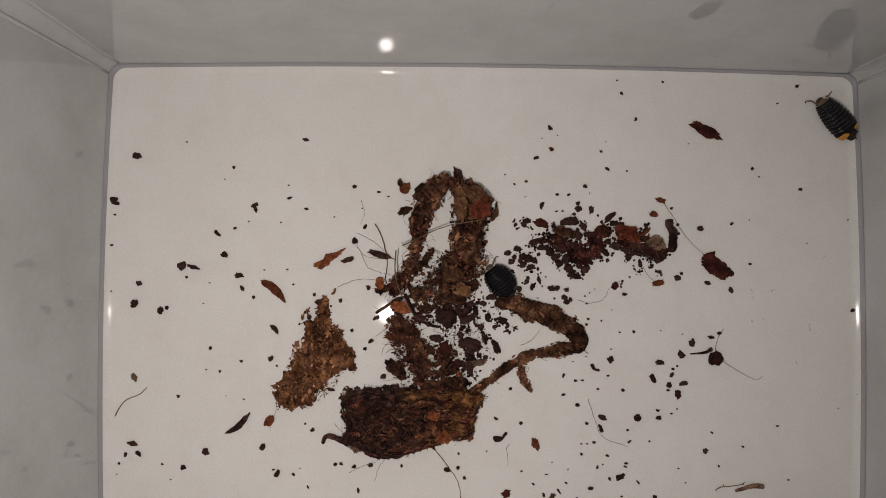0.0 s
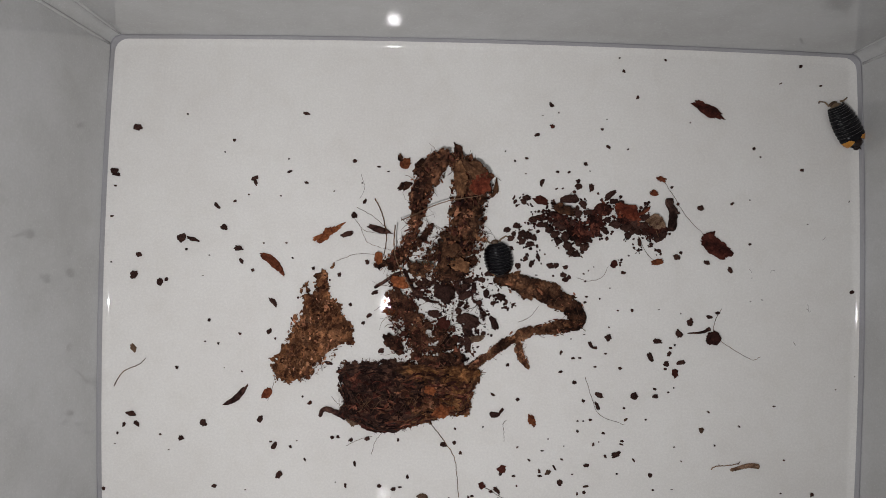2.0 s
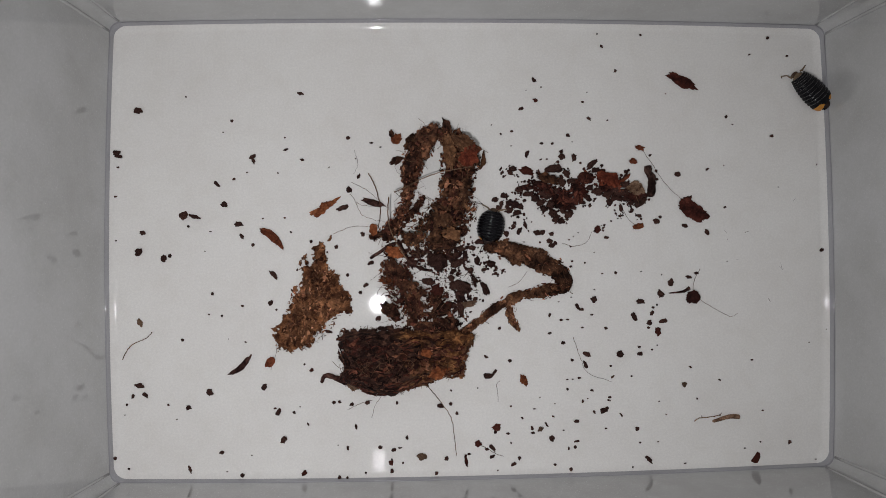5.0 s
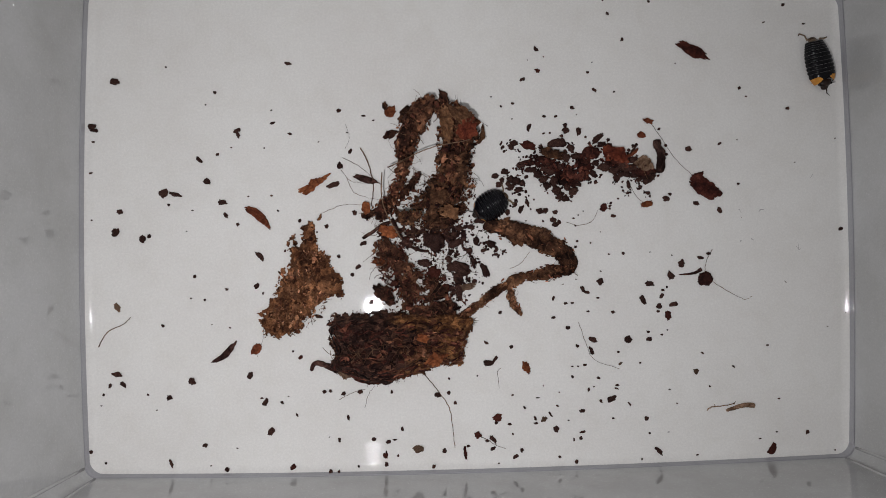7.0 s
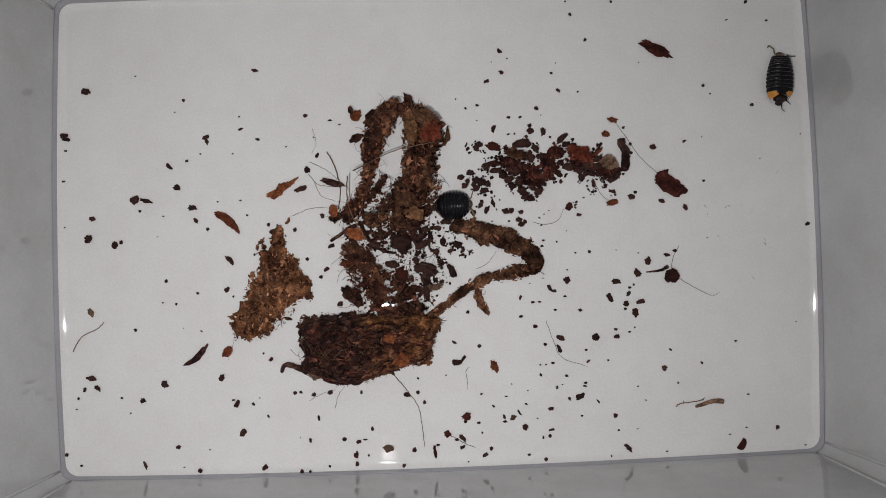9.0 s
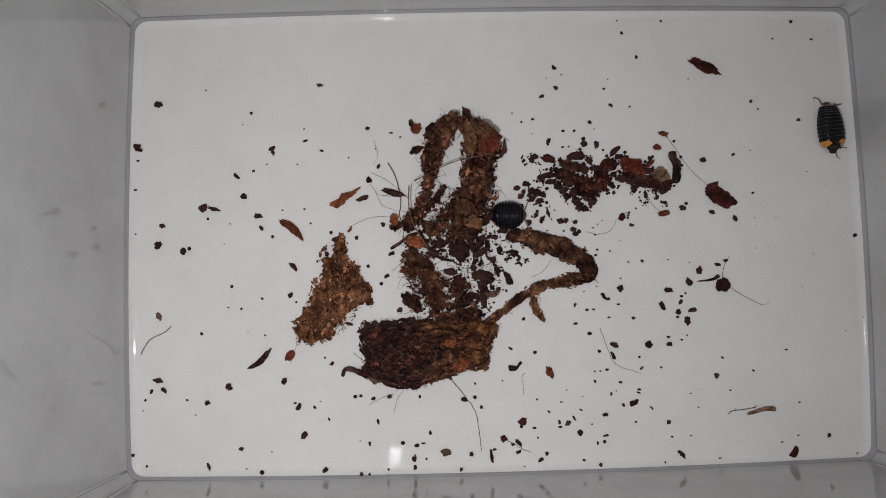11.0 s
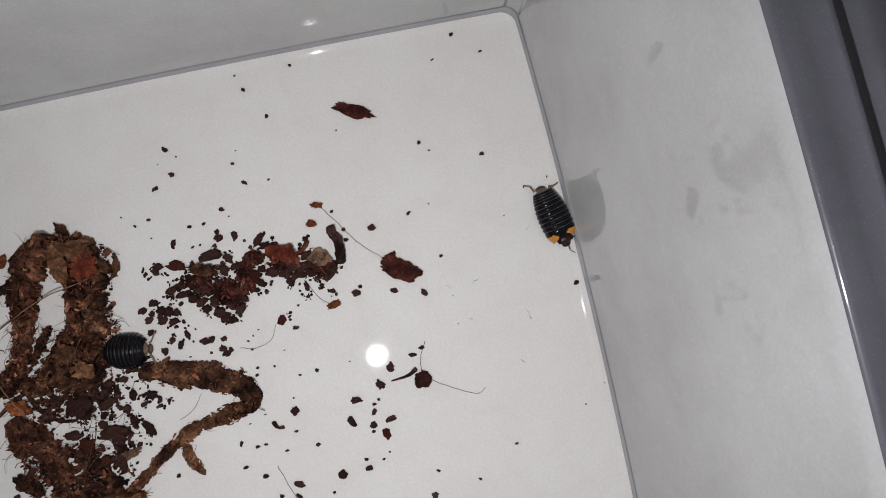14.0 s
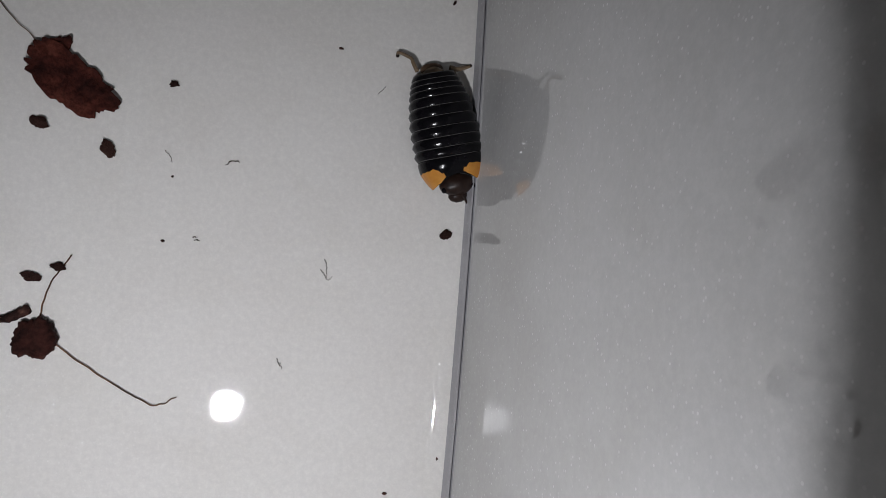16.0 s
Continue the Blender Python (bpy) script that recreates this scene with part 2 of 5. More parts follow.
    return out


def tube(bm, line, r0, r1=None, sides=5):
    """A thin tapered tube along a line."""
    r1 = r0 if r1 is None else r1
    rows = []
    n = len(line)
    for k, p in enumerate(line):
        d = (line[min(k + 1, n - 1)] - line[max(k - 1, 0)]).normalized()
        a = d.cross(Vector((0, 0, 1)))
        a = a.normalized() if a.length > 1e-5 else Vector((1, 0, 0))
        b = a.cross(d)
        r = r0 + (r1 - r0) * k / (n - 1)
        rows.append([p + (a * math.cos(s) + b * math.sin(s)) * r for s in (2 * math.pi * i / sides for i in range(sides))])
    made = fill(bm, rows, closed=True)
    bm.faces.new(reversed(made[0]))
    bm.faces.new(made[-1])


def rugged(p, scale, seed):
    return noise.fractal(Vector(p) * scale + Vector((seed * 7.13, seed * 3.71, seed * 1.37)), 1.0, 2.0, 4)


# ---- the tub ----
W, D, H = 0.270, 0.167, 0.107
FOOT = 0.00128


def lean(z):
    """How far every wall stands out at a height, as drawn at the front."""
    return FOOT + 0.022 * z + 3.7 * max(0.0, z - 0.062) ** 2


def more_lean(slope, z):
    """What a wall of another slope adds: straight up to a fold, then up to the same rim."""
    if z <= 0.0034 or z >= H:
        return 0.0
    fold = 0.070
    low = FOOT + slope * min(z, fold)
    high = max(0.0, z - fold) / (H - fold)
    return low + (lean(H) - FOOT - slope * fold) * high - lean(z)


def footprint(off, radius, z, per_side=14, per_corner=6):
    """A rounded rectangle round the tub's base, pushed out by off, with sides that bow out a little."""
    pts = []
    x0, x1, y0, y1 = -0.0008 - off, W - 0.0012 + off, -0.0002 - off, D + 0.0006 + off
    r = max(radius, 0.0004)
    arcs = [(x1 - r, y0 + r, -90), (x1 - r, y1 - r, 0), (x0 + r, y1 - r, 90), (x0 + r, y0 + r, 180)]
    bow = 0.0019
    for k, (cx, cy, a0) in enumerate(arcs):
        for i in range(per_corner + 1):
            a = radians(a0 + 90 * i / per_corner)
            pts.append((cx + r * math.cos(a), cy + r * math.sin(a)))
        nx, ny, _ = arcs[(k + 1) % 4]
        ax, ay = pts[-1]
        b = radians(a0 + 90)
        bx, by = nx + r * math.cos(b), ny + r * math.sin(b)
        for i in range(1, per_side):
            t = i / per_side
            pts.append((ax + (bx - ax) * t, ay + (by - ay) * t))
    out = []
    for x, y in pts:
        fx, fy = min(max(x / W, 0), 1), min(max(y / D, 0), 1)
        s = 4 * fy * (1 - fy) * bow
        u = 4 * fx * (1 - fx) * bow
        x += s * ((x > W / 2) - (x < W / 2)) * min(1, abs(x - W / 2) / (W / 2))
        y += u * ((y > D / 2) - (y < D / 2)) * min(1, abs(y - D / 2) / (D / 2))
        wx = min(1.0, max(0.0, (abs(x - W / 2) / (W / 2) - 0.6) / 0.35))
        wy = min(1.0, max(0.0, (abs(y - D / 2) / (D / 2) - 0.6) / 0.35))
        if x > W / 2:
            x += wx * more_lean(0.064, z)
        else:
            x -= wx * more_lean(0.071, z)
        if y > D / 2:
            y += wy * more_lean(0.030, z)
        out.append(Vector((x, y, z)))
    return out


def sweep(off):
    """Height of the base's edge, off metres past its outline."""
    return 0.0013 * (max(0.0, off + 0.0030) / 0.0030) ** 2.2


def build_tub():
    tub = thing("plastic_tub", "white plastic storage tub, glossy walls dimmed to grey, littered base", "tub")
    # base: a flat sheet whose edge sweeps up
    bm = bmesh.new()
    prof = [(-0.0060, 0.0045, 0.0)] + [(o, 0.0045, sweep(o)) for o in (-0.0030, -0.0026, -0.0022, -0.0018, -0.0014, -0.0010, -0.0006, -0.0003, 0.0)]
    rows = fill(bm, [footprint(*p) for p in prof], closed=True)
    bm.faces.new(rows[0])
    under = fill(bm, [footprint(0.0, 0.0045, sweep(0.0)), footprint(0.0, 0.0045, -0.0034)], closed=True)
    bm.faces.new(reversed(under[1]))
    bmesh.ops.recalc_face_normals(bm, faces=bm.faces[:])
    part("base", bm, PLASTIC_FLOOR, tub, "white glossy plastic base sheet")
    # sides: a steep foot with a crease, then the wall; corners open out into a chamfer
    levels = [(0.0, 0.0045, sweep(0.0)), (0.00015, 0.0044, 0.0016), (0.0003, 0.0043, 0.0020), (0.0004, 0.0042, 0.0023), (0.0005, 0.0041, 0.0027), (0.00062, 0.0040, 0.0029), (0.00072, 0.0039, 0.0030), (0.00080, 0.0038, 0.0022), (0.00092, 0.0037, 0.0022), (0.00100, 0.0037, 0.0030), (0.00112, 0.0036, 0.0032), (0.00122, 0.0036, 0.0034)]
    for k in range(1, 21):
        # the front wall stands upright in its lower half, then leans out
        h = 0.0034 + (H - 0.0034) * k / 20
        levels.append((lean(h), 0.0035 + 0.030 * h, h))
    inner = [footprint(o, r, z) for o, r, z in levels]
    outer = [footprint(o + 0.0020, r + 0.0020, z) for o, r, z in reversed(levels)]
    loop = inner + outer
    n = len(inner[0])
    step = n // 4
    for k in range(4):
        c0 = k * step
        for what, a, b in (("corner", c0, c0 + 6), ("wall", c0 + 6, c0 + step)):
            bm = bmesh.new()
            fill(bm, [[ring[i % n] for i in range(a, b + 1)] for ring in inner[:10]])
            part("foot_groove", bm, SHADED_FOOT, tub)
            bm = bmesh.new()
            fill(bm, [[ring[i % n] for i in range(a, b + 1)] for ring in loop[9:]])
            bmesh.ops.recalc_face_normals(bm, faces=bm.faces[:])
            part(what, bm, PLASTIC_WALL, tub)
    # a thin rib runs up each side of every corner
    for k in range(4):
        for at in (k * step, k * step + 6):
            line = [ring[at % n] for ring in inner[11:]]
            bm = bmesh.new()
            tube(bm, line, 0.0005, 0.0011, sides=10)
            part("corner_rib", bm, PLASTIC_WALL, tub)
    # rim: a rolled flange that turns out and down
    top = levels[-1]
    bm = bmesh.new()
    curl = [(0.0, 0.0), (0.0003, 0.0006), (0.0012, 0.0008), (0.0050, 0.0004), (0.0085, 0.0002), (0.0092, 0.0010), (0.0100, 0.0012), (0.0106, 0.0006), (0.0112, -0.0030), (0.0150, -0.0034), (0.0158, -0.0022), (0.0175, -0.0016), (0.0235, -0.0030), (0.0250, -0.0100), (0.0240, -0.0100), (0.0225, -0.0045), (0.0165, -0.0032), (0.0153, -0.0048), (0.0103, -0.0044), (0.0095, -0.0010), (0.0060, -0.0014), (0.0020, -0.0012)]
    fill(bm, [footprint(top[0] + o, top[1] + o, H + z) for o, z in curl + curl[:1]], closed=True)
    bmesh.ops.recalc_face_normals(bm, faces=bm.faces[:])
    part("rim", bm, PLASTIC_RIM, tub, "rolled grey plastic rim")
    return tub


build_tub()


def build_table():
    bm = bmesh.new()
    bmesh.ops.create_grid(bm, x_segments=60, y_segments=60, size=0.9)
    for v in bm.verts:
        v.co.z = 0.0012 * rugged(v.co, 7.0, 3)
        if max(abs(v.co.x), abs(v.co.y)) < 0.22:
            v.co.z = min(v.co.z, 0)
    for v in bm.verts:
        v.co.x += W / 2
        v.co.y += D / 2
        v.co.z -= 0.0045
    ob = part("table_top", bm, CLOTH)
    return tagged(ob, "table top under a dark blue-grey cloth", "table", kind="structure")


build_table()


# ---- crumbs of soil and bark ----
def lump_mesh(name, seed, rough, material, flat):
    """A broken, knobbly crumb, one unit long and wide, lying on z = 0."""
    bm = bmesh.new()
    bmesh.ops.create_icosphere(bm, subdivisions=3, radius=0.5)
    for v in bm.verts:
        d = v.co.normalized()
        r = max(0.16, 0.40 + rough * rugged(d, 1.5, seed) + 0.11 * rugged(d, 3.8, seed + 5))
        v.co = Vector((d.x * r, d.y * r, max(d.z, -0.55) * r * flat))
    low = min(v.co.z for v in bm.verts)
    x0, x1 = min(v.co.x for v in bm.verts), max(v.co.x for v in bm.verts)
    y0, y1 = min(v.co.y for v in bm.verts), max(v.co.y for v in bm.verts)
    for v in bm.verts:
        v.co = Vector(((v.co.x - (x0 + x1) / 2) / (x1 - x0), (v.co.y - (y0 + y1) / 2) / (y1 - y0), v.co.z - low))
    me = bpy.data.meshes.new(name)
    bm.to_mesh(me)
    bm.free()
    me.materials.append(material)
    me.polygons.foreach_set("use_smooth", [True] * len(me.polygons))
    return me


SHAPES = {}
for key, mat, rgh, flat in (("soil_crumb", SOIL, 0.24, 0.9), ("bark_fragment", RED_BARK, 0.28, 0.5), ("pale_fragment", PALE_BARK, 0.28, 0.6)):
    SHAPES[key] = [lump_mesh(key, 11 + 3 * i, rgh, mat, flat) for i in range(9)]
placed = {"soil_crumb": 0, "bark_fragment": 0, "pale_fragment": 0}
specks = bmesh.new()


def edge_height(x, y):
    """How high the base stands at a place near its swept-up edge."""
    bow_x, bow_y = 0.0076 * (y / D) * (1 - y / D), 0.0076 * (x / W) * (1 - x / W)
    off = max(-x - bow_x, x - W - bow_x, -y - bow_y, y - D - bow_y)
    return sweep(min(off, 0.0))


def speck(x, y, length, width, turn, fine):
    """A tiny broken crumb, joined to the rest of its kind."""
    bits = bmesh.ops.create_icosphere(specks, subdivisions=fine, radius=0.5)["verts"]
    m = pose(x, y, width * 0.00028 + edge_height(x, y), 0, 0, turn) @ Matrix.Diagonal((length * 0.00105, width * 0.00105, width * 0.0008, 1))
    for v in bits:
        v.co = m @ (v.co * (1 + 0.7 * noise.noise(v.co * 3 + Vector((x, y, 0)) * 900)))


def lay(kind, label, category, x, y, length, width, turn):
    if length <= 1.15:
        speck(x, y, length, width, turn, 1)
        return
    k = placed[kind]
    placed[kind] += 1
    ob = new(kind, SHAPES[kind][(k * 5 + int(x * 9000)) % 9])
    big = 1.0 if length > 2.4 else 1.06
    tall = 1.0
    if 0.146 < x < 0.200 and 0.090 < y < 0.116 or 0.10 < x < 0.145 and 0.058 < y < 0.090:
        big = 1.12
        tall = 1.7
        rng = random.Random(k)
        for _ in range(5):
            a, r = rng.uniform(0, 6.28), length * rng.uniform(0.0005, 0.0010)
            bit = rng.uniform(0.5, 1.15) * (0.9 if length < 3 else 1.2)
            speck(x + math.cos(a) * r, y + math.sin(a) * r, bit, bit * rng.uniform(0.5, 1.0), rng.uniform(0, 360), 2)
    ob.matrix_basis = pose(x, y, 0.0001 + edge_height(x, y), 0, 0, turn + (180 if k % 2 else 0)) @ Matrix.Diagonal((length * 0.00108 * big, width * 0.00116 * big, (0.55 * width + 0.1 * length) * 0.00100 * tall, 1))
    tagged(ob, label, category, group="loose litter on the tub's base")


def crumb(*a):
    lay("soil_crumb", "dark knobbly crumb of soil on the white base", "soil crumb", *a)


def bark_bit(*a):
    lay("bark_fragment", "reddish-brown fragment of bark on the white base", "bark", *a)


def pale_bit(*a):
    lay("pale_fragment", "pale grey-brown fragment of rotten wood on the base", "bark", *a)


crumb(0.0076, 0.1361, 3.2, 2.2, -1)
crumb(-0.0002, 0.1202, 2.8, 1.8, -1)
crumb(0.0004, 0.1190, 2.8, 1.2, -6)
crumb(0.0001, 0.1149, 1.2, 0.6, -11)
crumb(0.0678, 0.1425, 2.6, 1.2, -11)
crumb(0.0421, 0.1322, 1.2, 1.0, -1)
crumb(0.0618, 0.1259, 0.8, 0.6, -1)
crumb(0.0621, 0.1213, 2.0, 0.8, 19)
crumb(0.0682, 0.1175, 1.6, 0.8, -11)
crumb(0.0592, 0.1125, 0.8, 0.6, -1)
crumb(0.0477, 0.1127, 0.8, 0.6, -1)
crumb(0.0428, 0.1103, 1.2, 0.8, 9)
crumb(0.0365, 0.1084, 2.8, 1.2, -46)
crumb(0.0497, 0.1187, 2.8, 1.2, 19)
crumb(0.0501, 0.1171, 2.6, 1.2, -61)
crumb(0.0251, 0.1413, 0.8, 0.6, -1)
crumb(0.0388, 0.1279, 0.6, 0.6, -1)
crumb(0.0392, 0.1009, 2.8, 2.0, -11)
crumb(0.0243, 0.0966, 3.2, 2.8, 29)
crumb(0.0283, 0.0962, 4.8, 1.4, -16)
crumb(0.0260, 0.0926, 1.0, 1.0, -1)
crumb(0.0535, 0.0953, 0.8, 0.6, -1)
crumb(0.0616, 0.0956, 1.0, 0.8, -1)
crumb(0.0639, 0.0902, 0.8, 0.8, -1)
crumb(0.0714, 0.0866, 1.2, 1.2, -1)
crumb(0.0092, 0.0903, 2.2, 1.6, -11)
crumb(-0.0005, 0.0875, 1.0, 0.6, -1)
crumb(0.0078, 0.0831, 2.6, 2.6, -1)
crumb(0.0169, 0.0808, 2.8, 2.0, -91)
crumb(0.0191, 0.0817, 1.4, 1.2, -91)
crumb(0.0320, 0.0833, 0.8, 0.4, -1)
crumb(0.0340, 0.0906, 1.0, 0.4, -1)
crumb(0.0446, 0.0933, 3.4, 1.8, -6)
crumb(0.0457, 0.0887, 2.2, 1.2, -56)
crumb(0.0498, 0.0855, 1.2, 1.2, -1)
crumb(-0.0006, 0.1039, 1.2, 0.6, -1)
crumb(0.0662, 0.0760, 1.0, 0.8, -91)
crumb(0.0575, 0.0743, 4.4, 1.6, -46)
crumb(0.0347, 0.0674, 1.2, 1.0, -91)
crumb(0.0457, 0.0627, 1.2, 0.8, -1)
crumb(0.0563, 0.0637, 2.0, 1.4, 29)
crumb(0.0584, 0.0611, 1.0, 1.0, -1)
crumb(0.0334, 0.0597, 0.8, 0.6, -1)
crumb(0.0382, 0.0591, 1.0, 1.0, -1)
pale_bit(0.0081, 0.0569, 3.4, 1.8, -61)
crumb(0.0236, 0.0503, 1.2, 1.0, -1)
crumb(0.0405, 0.0504, 0.6, 0.4, -1)
crumb(0.0468, 0.0492, 1.0, 0.6, -31)
crumb(0.0079, 0.0337, 3.6, 1.8, -6)
crumb(0.0101, 0.0301, 2.8, 1.4, -46)
crumb(0.0055, 0.0297, 1.8, 1.0, 69)
crumb(0.0034, 0.0267, 1.0, 1.0, -1)
crumb(0.0025, 0.0229, 0.8, 0.4, -1)
crumb(0.0184, 0.0264, 1.0, 0.8, -1)
crumb(0.0259, 0.0252, 2.0, 1.6, -1)
crumb(0.0214, 0.0209, 0.8, 0.4, 19)
crumb(0.0338, 0.0308, 2.6, 2.4, -1)
crumb(0.0537, 0.0324, 2.6, 1.8, 69)
crumb(0.0590, 0.0229, 2.8, 1.6, 59)
crumb(0.0577, 0.0243, 1.2, 0.6, -1)
crumb(0.0647, 0.0226, 1.2, 0.8, -61)
crumb(0.0699, 0.0181, 1.4, 0.6, -61)
crumb(0.0609, 0.0126, 3.0, 2.0, 59)
crumb(0.0380, 0.0084, 1.6, 1.2, -21)
crumb(0.0490, 0.0070, 0.8, 0.4, -1)
crumb(0.0264, 0.0023, 3.2, 1.0, -66)
crumb(0.0399, 0.0012, 0.8, 0.6, -1)
crumb(0.0456, -0.0001, 1.6, 1.4, -1)
crumb(-0.0004, 0.0074, 1.2, 1.2, -1)
crumb(0.0040, 0.0031, 1.0, 1.0, -1)
bark_bit(0.0683, 0.0000, 2.4, 1.4, 39)
crumb(0.0687, 0.0405, 0.8, 0.8, -1)
bark_bit(0.0712, 0.0383, 1.8, 1.2, 29)
crumb(0.0669, 0.0247, 0.8, 0.4, -1)
crumb(0.0855, 0.1257, 1.6, 1.2, -1)
crumb(0.0944, 0.1238, 1.6, 0.6, -1)
crumb(0.0978, 0.1222, 1.0, 0.6, -1)
crumb(0.0783, 0.1146, 0.8, 0.6, -1)
crumb(0.0884, 0.1178, 0.8, 0.6, -1)
crumb(0.0894, 0.1111, 2.0, 1.0, 59)
crumb(0.0857, 0.1059, 2.6, 2.0, -51)
crumb(0.1436, 0.1271, 1.0, 0.8, -1)
crumb(0.1479, 0.1281, 1.2, 0.8, -1)
crumb(0.1401, 0.1306, 0.6, 0.6, -1)
crumb(0.1476, 0.1225, 1.0, 0.4, -1)
crumb(0.1566, 0.1478, 2.2, 1.2, -41)
bark_bit(0.1570, 0.1400, 1.8, 1.4, -1)
crumb(0.1515, 0.1368, 2.0, 1.0, 14)
crumb(0.1594, 0.1451, 0.6, 0.6, -1)
crumb(0.1536, 0.1439, 0.6, 0.4, -1)
crumb(0.1754, 0.1394, 1.2, 0.8, -21)
crumb(0.1778, 0.1329, 2.0, 1.0, -41)
crumb(0.1772, 0.1431, 0.6, 0.4, -1)
crumb(0.1850, 0.1323, 1.0, 0.6, 29)
crumb(0.1883, 0.1514, 1.4, 1.0, 59)
crumb(0.1831, 0.1609, 1.4, 1.0, -51)
crumb(0.1984, 0.1654, 1.0, 1.0, -1)
crumb(0.1815, 0.1658, 0.8, 0.6, -1)
crumb(0.2079, 0.1426, 0.6, 0.6, -1)
crumb(0.1696, 0.1265, 1.6, 1.2, -1)
crumb(0.1712, 0.1240, 0.6, 0.4, -1)
crumb(0.1635, 0.1234, 1.2, 0.8, 29)
crumb(0.1593, 0.1234, 1.4, 0.8, -1)
crumb(0.1536, 0.1196, 2.6, 1.4, 69)
crumb(0.1435, 0.1137, 1.8, 0.6, 59)
crumb(0.1445, 0.1108, 1.2, 0.8, 39)
crumb(0.1668, 0.1202, 1.6, 1.4, -1)
crumb(0.1669, 0.1182, 2.8, 2.2, -1)
crumb(0.1717, 0.1178, 3.2, 1.8, 84)
crumb(0.1783, 0.1152, 5.0, 1.8, 44)
crumb(0.1923, 0.1124, 1.2, 1.0, -1)
crumb(0.2014, 0.1187, 1.2, 0.8, 39)
crumb(0.2037, 0.1126, 1.2, 1.0, -1)
crumb(0.2038, 0.1094, 1.4, 1.0, -1)
crumb(0.2121, 0.1113, 2.4, 1.8, -11)
crumb(0.2238, 0.1132, 1.6, 0.8, 29)
crumb(0.2316, 0.1336, 1.2, 1.0, -91)
crumb(0.2341, 0.1306, 0.8, 0.6, -1)
crumb(0.2495, 0.1261, 1.4, 1.0, -1)
crumb(0.2487, 0.1644, 1.2, 1.0, -1)
crumb(0.2412, 0.1579, 1.2, 0.4, 19)
crumb(0.2563, 0.1574, 1.2, 0.6, 9)
crumb(0.2303, 0.1147, 0.6, 0.6, -1)
crumb(0.2673, 0.1149, 1.0, 0.4, 59)
crumb(0.2518, 0.1062, 0.8, 0.4, -1)
crumb(0.2305, 0.0984, 1.2, 0.8, -1)
crumb(0.2146, 0.0914, 2.4, 1.4, -21)
crumb(0.2231, 0.0889, 2.6, 1.6, -61)
crumb(0.2685, 0.0816, 1.8, 1.2, 24)
crumb(0.2310, 0.0775, 0.6, 0.4, -1)
crumb(0.2314, 0.0861, 0.4, 0.4, -1)
crumb(0.2697, 0.0507, 1.0, 1.0, -1)
crumb(0.2627, 0.0458, 0.6, 0.4, -1)
crumb(0.2399, 0.0394, 1.2, 0.6, -1)
crumb(0.2272, 0.0319, 1.2, 0.6, -31)
crumb(0.2157, 0.0371, 1.2, 0.6, -41)
pale_bit(0.2133, 0.0303, 2.0, 1.8, -1)
crumb(0.2182, 0.0250, 0.8, 0.8, -1)
crumb(0.2439, 0.0199, 1.0, 0.6, -1)
crumb(0.2427, 0.0079, 0.8, 0.6, -1)
crumb(0.2364, 0.0056, 1.0, 0.6, -1)
crumb(0.2541, 0.0075, 1.6, 1.2, -91)
crumb(0.2641, 0.0009, 0.8, 0.6, -1)
crumb(0.2131, 0.0004, 1.0, 0.6, -1)
bark_bit(0.2408, 0.0016, 4.8, 2.4, 59)
crumb(0.2034, 0.0241, 0.8, 0.6, -1)
crumb(0.2061, 0.0190, 1.0, 0.4, -31)
crumb(0.2027, 0.0088, 0.8, 0.4, -1)
crumb(0.2085, 0.0697, 3.0, 2.2, -81)
crumb(0.2045, 0.0654, 3.4, 2.2, -61)
crumb(0.2156, 0.0716, 2.6, 1.2, -11)
crumb(0.2187, 0.0731, 1.8, 1.0, -1)
crumb(0.1968, 0.0624, 3.6, 1.8, -11)
crumb(0.1941, 0.0566, 3.4, 1.8, -66)
crumb(0.2016, 0.0601, 1.2, 0.8, -1)
crumb(0.2011, 0.0579, 2.0, 1.2, 59)
crumb(0.2031, 0.0611, 1.0, 1.0, -1)
crumb(0.2054, 0.0549, 3.2, 1.6, 9)
crumb(0.2002, 0.0542, 2.2, 1.8, 49)
crumb(0.1997, 0.0524, 1.2, 0.8, -1)
bark_bit(0.2034, 0.0509, 3.4, 2.2, -76)
crumb(0.1959, 0.0451, 1.4, 0.8, -21)
crumb(0.1962, 0.0425, 2.0, 1.4, -1)
crumb(0.2009, 0.0440, 1.0, 0.8, -1)
crumb(0.2030, 0.0456, 0.6, 0.6, -1)
crumb(0.1885, 0.0425, 2.8, 2.6, -1)
crumb(0.1786, 0.0634, 2.6, 2.4, -91)
crumb(0.1723, 0.0607, 2.8, 1.2, -66)
crumb(0.1739, 0.0597, 1.6, 1.0, -1)
crumb(0.1778, 0.0576, 1.2, 0.6, -1)
crumb(0.1651, 0.0627, 1.0, 0.4, -1)
crumb(0.1660, 0.0558, 1.4, 0.8, -1)
crumb(0.1684, 0.0559, 1.2, 0.6, -1)
crumb(0.1615, 0.0577, 1.6, 0.8, 59)
crumb(0.1741, 0.0528, 1.2, 0.6, -1)
crumb(0.1832, 0.0524, 1.4, 1.0, -1)
crumb(0.1615, 0.0508, 1.6, 0.8, 9)
crumb(0.1666, 0.0471, 1.6, 1.2, -1)
crumb(0.1457, 0.0604, 1.2, 1.0, -1)
crumb(0.1422, 0.0530, 1.2, 1.0, -1)
crumb(0.1757, 0.0426, 3.4, 1.8, -26)
crumb(0.1750, 0.0388, 3.2, 1.2, -71)
